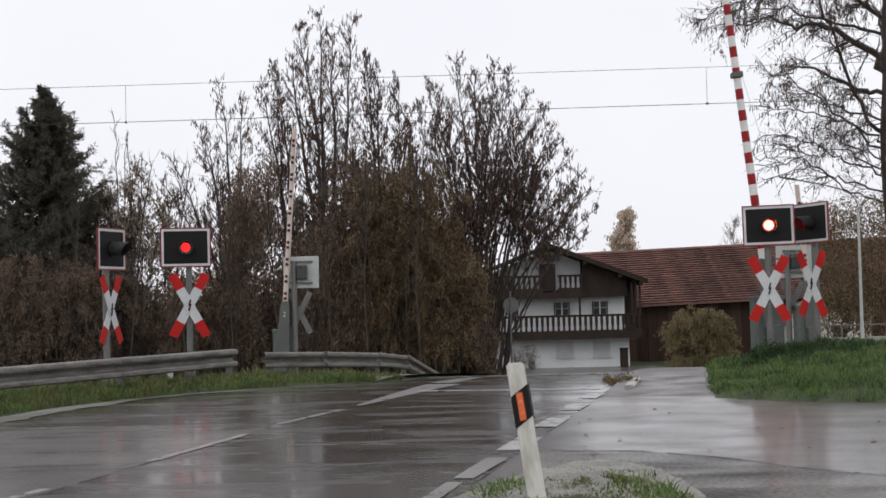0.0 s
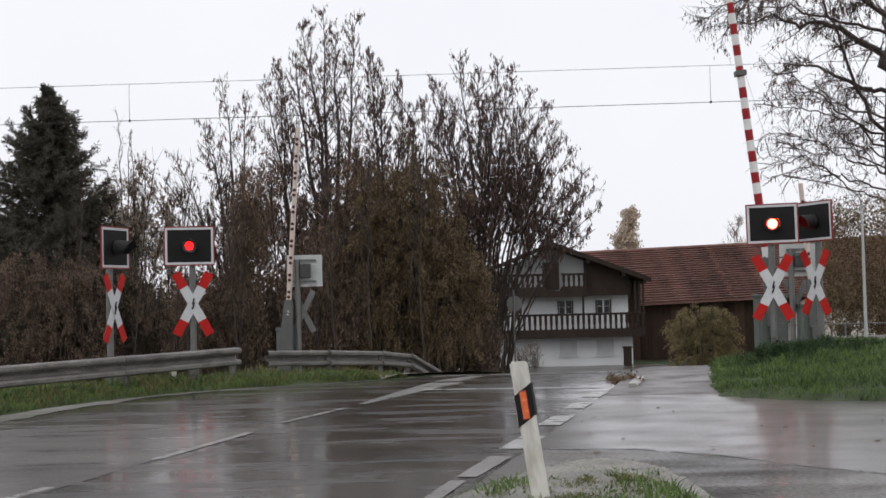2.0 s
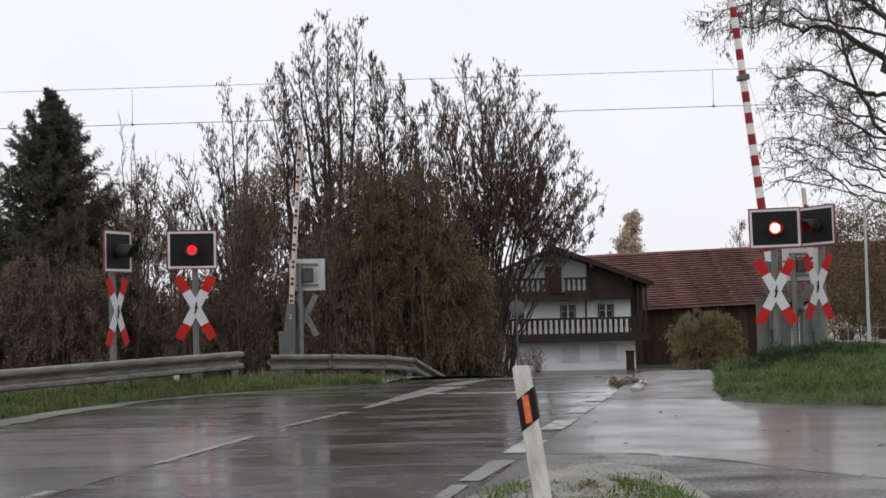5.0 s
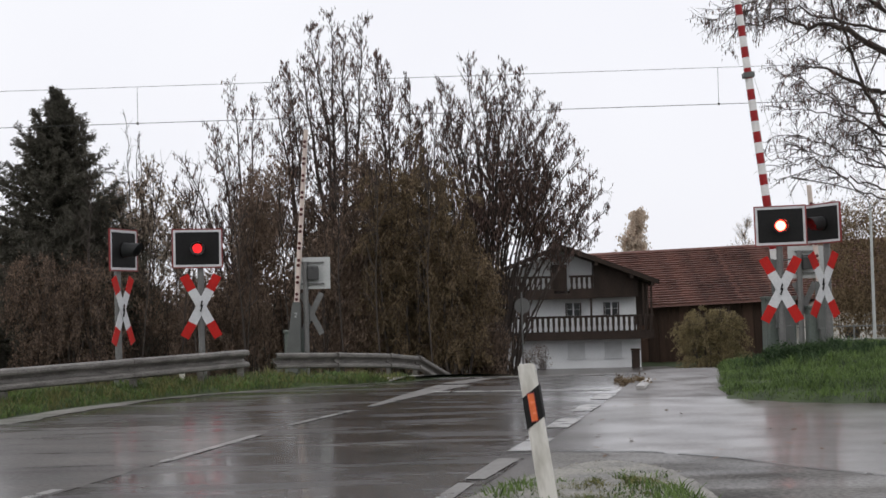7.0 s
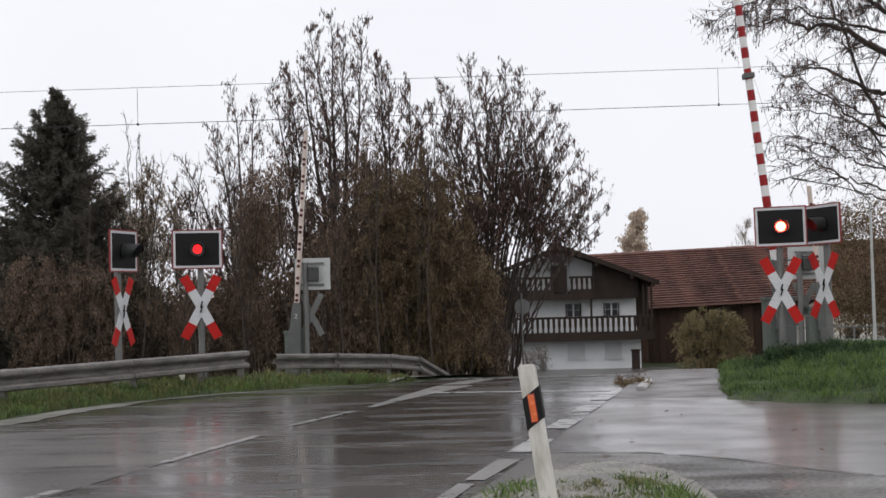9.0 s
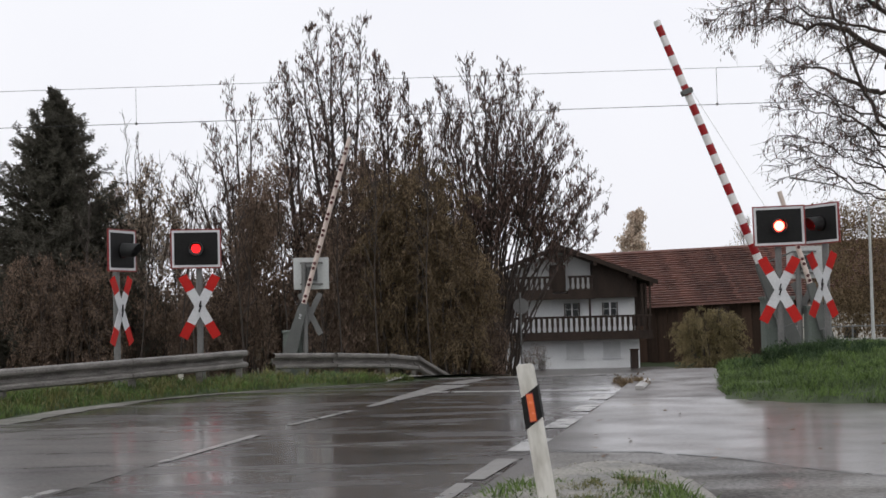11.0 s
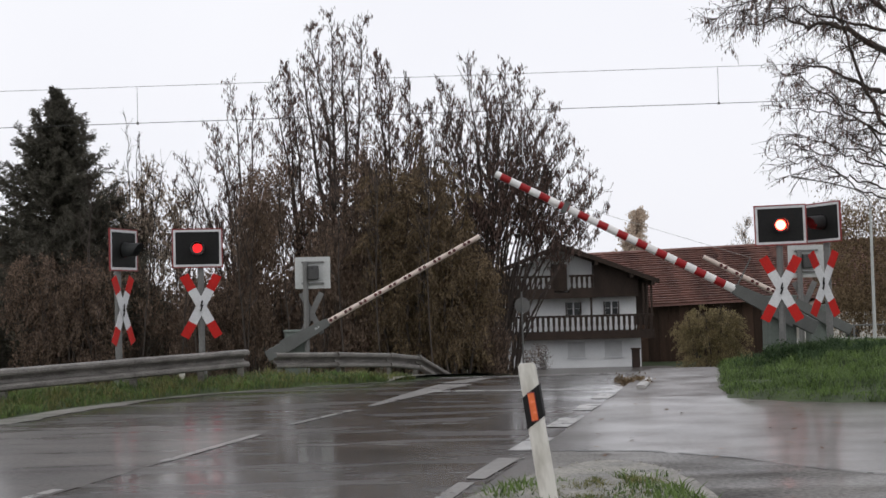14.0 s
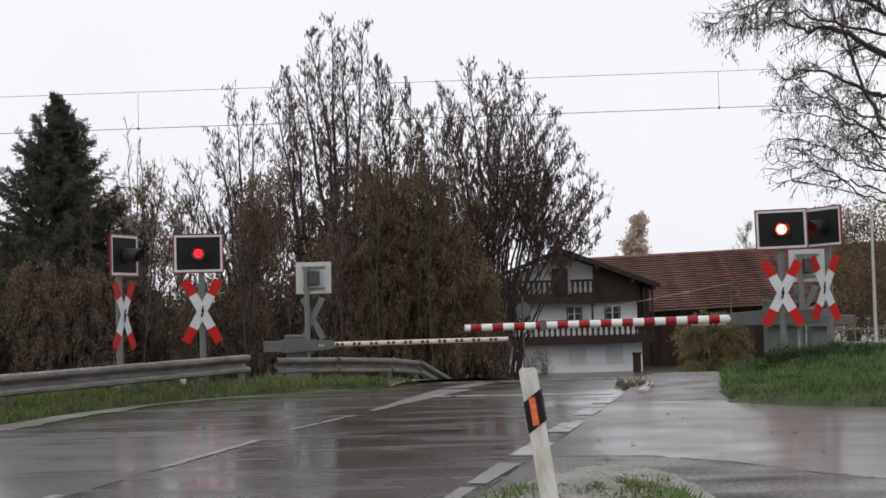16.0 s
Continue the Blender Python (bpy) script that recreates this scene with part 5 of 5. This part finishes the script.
part("window", box(0.6, 1.6, -0.05, 0.05, 1.2, 2.4), M_GLASS, cottage)
low_wall = thing("low_wall", pose(17.5, 60.0, fall(60)), "low pale concrete wall with a rail behind the mound", "wall")
part("base", box(-2.0, 14, 0, 0.25, 0, 1.42, 0.02), M_KERB, low_wall)
for i in range(8):
    part("fence_post", rod((-1.5 + i * 2, 0.12, 1.3), (-1.5 + i * 2, 0.12, 2.0), 0.04, sides=8), M_POLE, low_wall)
for z in (1.95,):
    part("fence_rail", rod((-2, 0.12, z), (14, 0.12, z), 0.03, sides=8), M_POLE, low_wall)
thicket(71, on_land(6.25, 22.9), 2.0, 0.7, 0.26, "dark green weeds below the crossing signals", M_HERB, 0.06, 5000, 14, 0.15, 0.16, 40, name="weeds", category="weeds")
thicket(72, on_land(2.95, 21.9), 0.45, 1.6, 0.09, "flattened dull olive weeds growing over the kerb", M_LEAFOLIVE, 0.05, 1800, 8, 0.2, 0.25, 10, name="weeds", category="weeds")
thicket(73, pose(5.6, 85.0, fall(85)), 1.6, 1.0, 1.7, "small bare shrub by the house wall", M_LEAFBROWN, 0.12, 500, 34, 0.2, 0.2, 8)

# trees
spruce(3, on_land(-12.55, 44.0), 9.55, 3.55, "tall dark green spruce tree")
T, B = "tall bare ash with hanging withered seed bunches", "broad many-stemmed ash with dark withered seed bunches"
ash(11, -3.3, 45, [(-3.56, 0.2, 11.05), (-4.2, -0.4, 10.55), (-2.39, 0.3, 10.95), (-4.6, 0.6, 9.8), (-3.1, -0.6, 10.1)], T, 1.25, M_LEAFPOD, trunk=0.13, first=0.22)
ash(12, -4.6, 45.6, [(-5.2, 0.3, 9.5), (-5.6, -0.4, 8.7), (-4.9, -0.7, 9.0)], T, 1.2, M_LEAFPOD, trunk=0.09, first=0.25)
ash(13, -1.8, 46, [(-1.75, 0.2, 9.45), (-0.95, -0.3, 8.75), (-0.5, 0.5, 8.0), (-2.2, 0.6, 10.0)], T, 1.35, M_LEAFPOD, trunk=0.10, first=0.2, pods=2.2)
ash(17, -0.1, 46.6, [(-0.25, 0.2, 8.3), (0.3, -0.4, 7.7), (-0.7, 0.4, 7.6)], T, 1.0, M_LEAFPOD, trunk=0.07, first=0.4)
ash(14, -6.5, 45, [(-6.95, 0.1, 8.85), (-7.75, 0.3, 7.45), (-8.65, -0.2, 6.35), (-9.0, 0.4, 5.6), (-6.1, -0.4, 8.2), (-7.3, -0.6, 6.9)], "slender half-bare ash with arching limbs and hanging seeds", 1.15, M_LEAFPOD, trunk=0.09, hug=0.2, thick=4.8)
ash(15, 1.5, 46, [(0.93, 0.2, 9.6), (0.05, 0.4, 8.95), (2.33, -0.2, 9.4), (2.8, 0.3, 9.25), (1.6, -0.6, 9.0), (0.5, -0.7, 8.0), (0.0, 0.2, 7.6), (1.9, 0.6, 8.2)], B, 1.25, M_LEAFPOD, trunk=0.10, first=0.36, hug=0.2)
ash(16, 1.8, 46.8, [(3.5, 0.2, 8.5), (4.25, -0.3, 7.3), (4.85, 0.3, 6.35), (5.4, 0.1, 5.75), (3.0, -0.6, 7.4), (4.0, 0.6, 6.2), (2.6, 0.8, 6.6), (3.6, -0.9, 6.9), (4.6, 0.9, 5.3), (5.6, -0.4, 5.0), (3.9, -0.2, 8.0), (4.6, 0.5, 6.8)], B, 1.4, M_LEAFPOD, trunk=0.08, first=0.52, hug=0.12, pods=1.7, thick=4.2)
ash(19, 2.2, 46.2, [(5.75, 0.1, 4.4), (5.5, 0.5, 3.6), (5.2, -0.5, 4.9), (4.6, -0.4, 4.9), (3.9, 0.4, 5.6), (3.3, -0.3, 6.4), (4.9, 0.7, 3.8), (4.2, 0.2, 4.2), (3.4, 0.8, 4.9)], "low leaning ash reaching out over the road", 1.15, M_LEAFPOD, trunk=0.05, first=0.6, hug=0.2, pods=1.8, thick=4.0)
ash(18, -10.4, 46, [(-10.7, 0, 8.0), (-10.25, 0.2, 7.3), (-10.15, -0.3, 7.2), (-9.75, 0.2, 6.6)], "thin bare leafless saplings", 0.6, None, trunk=0.045, first=0.45, thick=2.0, out=0.5)
O, U = "tall drooping shrub with fading olive leaves", "dense withered brown undergrowth below the trees"
weeping(21, -1.2, 42, 3.4, 7.7, O, M_LEAFOLIVE, 14)
weeping(22, 0.25, 41.5, 2.4, 6.1, O, M_LEAFOLIVE, 11)
weeping(35, 0.1, 44.5, 2.6, 6.2, O, M_LEAFBROWN, 8)
thicket(36, on_land(1.6, 42.6), 0.8, 1.2, 1.9, U, M_LEAFBROWN, 0.09, 4000, 16, 0.6, 0.2, 14, hang=0.6)
weeping(28, 1.0, 43.5, 1.3, 5.0, O, M_LEAFOLIVE, 6)
weeping(29, -2.6, 43.0, 2.2, 8.4, "tall ivy-clad stems with dull brown leaves", M_LEAFBROWN, 8, 0.085, 22, 5)
thicket(23, on_land(-5.6, 42), 1.4, 1.6, 7.4, "narrow dense shrub with brown leaves", M_LEAFBROWN, 0.10, 20000, 10, 0.7, 0.2, 30, hang=1.6)
weeping(34, -3.7, 43.6, 2.8, 6.0, U, M_LEAFBROWN, 9, 0.085, 18, 5)
thicket(24, on_land(-3.4, 42), 2.8, 2.0, 4.4, U, M_LEAFBROWN, 0.11, 9000, 14, 0.7, 0.2, 22, hang=1.0)
weeping(30, -7.2, 42.0, 2.6, 3.7, U, M_LEAFBROWN, 7, 0.085, 16, 5)
thicket(25, on_land(-8.3, 43), 4.0, 2.4, 3.4, U, M_LEAFBROWN, 0.10, 9000, 26, 0.6, 0.2, 20, hang=0.6)
weeping(33, -11.3, 40.5, 3.0, 4.6, U, M_LEAFBROWN, 8, 0.085, 16, 5)
thicket(26, on_land(-10.9, 41), 3.6, 2.4, 3.6, U, M_LEAFBROWN, 0.10, 10000, 26, 0.6, 0.2, 20, hang=0.6)
thicket(27, on_land(-14.6, 40), 2.2, 2.4, 2.6, U, M_LEAFBROWN, 0.10, 5000, 20, 0.6, 0.2, 16, hang=0.6)
for i in range(6):
    thicket(40 + i, on_land(-17 + i * 3.4, 52 + (i % 2)), 4.4, 2.2, (5.8, 4.3, 3.5, 4.0, 6.2, 6.4)[i], "dense dark undergrowth behind the trees", M_LEAFBROWN, 0.19, 15000, 10, 0.5, 0.28, 36, hang=0.6)
P = "low tree with pale tan leaves and bare tips"
broadleaf(31, on_land(-10.3, 44.5), 6.5, 1.3, P, M_LEAFPALE, 0.12, n1=34, lift=1.5, stems=3, splay=0.12, per_twig=5, trunk=0.05, aspect=0.25)
broadleaf(32, on_land(-9.2, 45.5), 5.8, 1.2, P, M_LEAFPALE, 0.12, n1=34, lift=1.5, stems=3, splay=0.12, per_twig=5, trunk=0.05, aspect=0.25)
weeping(61, 14.2, 72, 4.3, 4.0, "loose yellow-green weeping shrub in front of the barn", M_LEAFGOLD, 14, 0.10, 16, 5)
thicket(65, on_land(16.5, 77), 7.5, 1.5, 1.2, "low dark hedge before the barn", M_HERB, 0.12, 6000, 10, 0.3, 0.25, 24, name="hedge", category="hedge")
thicket(62, on_land(22.2, 70), 6.0, 4.0, 9.4, "rounded olive tree beyond the street lamp", M_LEAFOLIVE, 0.13, 34000, 14, 0.5, 0.25, 60, name="tree", category="tree")
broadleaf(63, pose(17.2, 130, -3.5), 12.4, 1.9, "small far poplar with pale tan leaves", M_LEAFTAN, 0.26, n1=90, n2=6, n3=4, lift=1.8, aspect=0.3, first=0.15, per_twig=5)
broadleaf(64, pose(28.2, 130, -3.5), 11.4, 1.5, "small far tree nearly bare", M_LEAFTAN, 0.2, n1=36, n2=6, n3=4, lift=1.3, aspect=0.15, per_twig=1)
for n, (x, y, h, seed) in enumerate(((-9.2, 40.5, 6.4, 81), (-6.0, 40.0, 5.6, 82), (-2.0, 39.5, 6.2, 83))):
    first = broadleaf(seed, on_land(x, y), h, 0.5, "thin bare sapling among the undergrowth", None, n1=12, n2=3, n3=2, lift=1.6, trunk=0.03, stems=1, first=0.35)
    first["group"] = "bare saplings"
    for k in range(2):
        xx, yy = x + (1.1, -1.3, 2.0, -2.4, 0.5)[k] + 0.2 * n, y + (0.3, -0.6, 0.8, -0.3, -1.1)[k]
        copy_thing(first, on_land(xx, yy, -0.3 * (k % 3), 65 * k))
stake = thing("marker_stake", on_land(-4.72, 24.45), "small white marker stake in the grass", "marker post")
part("body", box(-0.05, 0.05, -0.03, 0.03, -0.1, 0.42, 0.01), M_PLASTIC, stake)
part("cap", box(-0.06, 0.06, -0.04, 0.04, 0.42, 0.46, 0.008), M_PLASTIC, stake)
part("junction_box", box(-0.13, 0.13, -0.30, -0.1, -0.2, 0.62, 0.02), M_POLE, signal_turned, "grey junction box on the post")
roadside_tree(11.2, 33.0)

cells, where = [], {}
for j in range(60):
    for i in range(50):
        x, y = -0.1 + i * 0.05, 8.4 + j * 0.05
        if in_island(x, y) > -0.10 + 0.05 * noise.noise((x * 5, y * 5, 0)):
            cells.append((x, y))
verts, faces = [], []
for x, y in cells:
    for a, b in ((0, 0), (0.05, 0), (0.05, 0.05), (0, 0.05)):
        k = (round((x + a) * 20), round((y + b) * 20))
        if k not in where:
            where[k] = len(verts)
            u, v = x + a, y + b
            verts.append((u, v, 0.012 + 0.06 * step(-0.05, 0.3, in_island(u, v)) + 0.008 * noise.noise((u * 9, v * 9, 4))))
    faces.append([where[(round((x + a) * 20), round((y + b) * 20))] for a, b in ((0, 0), (0.05, 0), (0.05, 0.05), (0, 0.05))])
tagged(raw("verge", verts, faces, M_GRAVEL, smooth=True), "pale gravel verge round the marker post", "ground", kind="structure")
grass("verge_grass", 1, 26000, on_verge, 0.15, M_GRASS, "short wet green grass along the verge")
grass("verge_weeds", 6, 9000, on_verge, 0.20, M_DRYGRASS, "yellowed taller grass along the verge")
grass("mound_grass", 2, 110000, on_mound, 0.105, M_GRASS, "lush wet green grass on the mound")
grass("tall_grass", 8, 9000, under_signals, 0.20, M_HERB, "tall dark wispy grass below the crossing signals")
grass("island_tufts", 5, 8000, lambda r: (lambda x, y, k: (x, y, k) if x is not None and y < 10.35 + 0.3 * noise.noise((x * 3, 0, 0)) else (None, 0, 0))(*on_island(r)), 0.08, M_GRASS, "green grass tufts at the foot of the marker post")
grass("island_grass", 4, 32000, on_island, 0.052, M_DRYGRASS, "sparse low grass round the marker post")


lamps = [(lit_lamp(signal_right, (0.02, 0), 2.45, -0.8), 0), (lit_lamp(signal_left, (-0.05, 0), 2.45, 0.0), 1)]
faint = []
for owner, across, kind in ((signal_side, 0.0, 0), (signal_turned, 0.05, 1)):
    bm = rod((across, -0.137, 2.45), (across, -0.127, 2.45), 0.11, 0.11, 24)
    faint.append((part("lit_lens", bm, M_FAINT, owner, "faint red glow deep in the hood"), kind))
# how far the red disc and the hot core stand out through one second of flashing
FLASH = [
    [[(0.0, 1), (0.45, 1), (0.58, 0.6), (0.68, 0.35), (0.8, 0.7), (0.92, 1)], [(0.0, 1), (0.42, 1), (0.52, 0.6), (0.6, 0.28), (0.72, 0.28), (0.82, 0.55), (0.98, 1)]],
    [[(0.0, 0.85), (0.12, 0.5), (0.22, 0), (0.32, 0), (0.40, 0.7), (0.48, 1), (0.9, 1)], [(0.0, 0), (0.36, 0), (0.47, 1), (0.82, 1), (0.93, 0.3), (0.98, 0)]],
]

rng = random.Random(4)
verts, faces = [], []
for _ in range(700):
    x, y = rng.uniform(0.0, 2.2), rng.uniform(8.6, 11.5)
    if not -0.12 < in_island(x, y) < 0.35:
        continue
    r, z, b = rng.uniform(0.006, 0.02), 0.012 + 0.06 * step(-0.05, 0.3, in_island(x, y)), len(verts)
    for k in range(5):
        a = k * 1.257 + rng.uniform(-0.3, 0.3)
        verts.append((x + math.cos(a) * r, y + math.sin(a) * r, z))
    verts.append((x + rng.uniform(-0.3, 0.3) * r, y, z + r * rng.uniform(0.6, 1.1)))
    faces += [(b + k, b + (k + 1) % 5, b + 5) for k in range(5)]
tagged(raw("pebbles", verts, faces, M_GRAVEL), "small pale pebbles round the verge", "gravel", kind="stuff")
rng = random.Random(9)
verts, faces = [], []
for _ in range(46):
    x, y, a, s = rng.uniform(1.3, 6.0), rng.uniform(11.5, 17.5), rng.uniform(0, 6.28), rng.uniform(0.025, 0.055)
    b = len(verts)
    c, d = math.cos(a) * s, math.sin(a) * s
    verts += [(x - c, y - d, 0.006), (x + d * 0.6, y - c * 0.6, 0.012), (x + c, y + d, 0.02), (x - d * 0.6, y + c * 0.6, 0.012)]
    faces.append((b, b + 1, b + 2, b + 3))
tagged(raw("fallen_leaves", verts, faces, M_LEAFBROWN), "scattered wet brown leaves on the asphalt", "leaves", kind="stuff")


def motions():
    """All that moves: the three booms and the flashing lamps."""
    for pole, rows, mirror in ((boom_right, RIGHT_SWING, True), (boom_left, LEFT_SWING, False), (boom_path, LEFT_SWING, True)):
        walk(pole, [(t, pose(0, 0, 0, 0, 180 + a if mirror else -a, 0)) for t, a in rows])
    for parts, kind in lamps:
        for (ob, m), beat, back in zip(parts, FLASH[kind], (-0.112, -0.124)):
            rows = []
            for i in range(161):
                t = i / 10
                out = curve(beat + [(beat[0][0] + 1, beat[0][1])], t % 1.0)
                rows.append((t, m @ Matrix.Translation((0, back + 0.016 * (1 - out) if out > 0 else back + 0.06, 0))))
            walk(ob, rows)
    for ob, kind in faint:
        beat = FLASH[kind][1]
        rows = []
        for i in range(161):
            out = curve(beat + [(beat[0][0] + 1, beat[0][1])], (i / 10) % 1.0)
            rows.append((i / 10, pose(0, 0.0 if out > 0.5 else 0.03, 0)))
        walk(ob, rows)


motions()
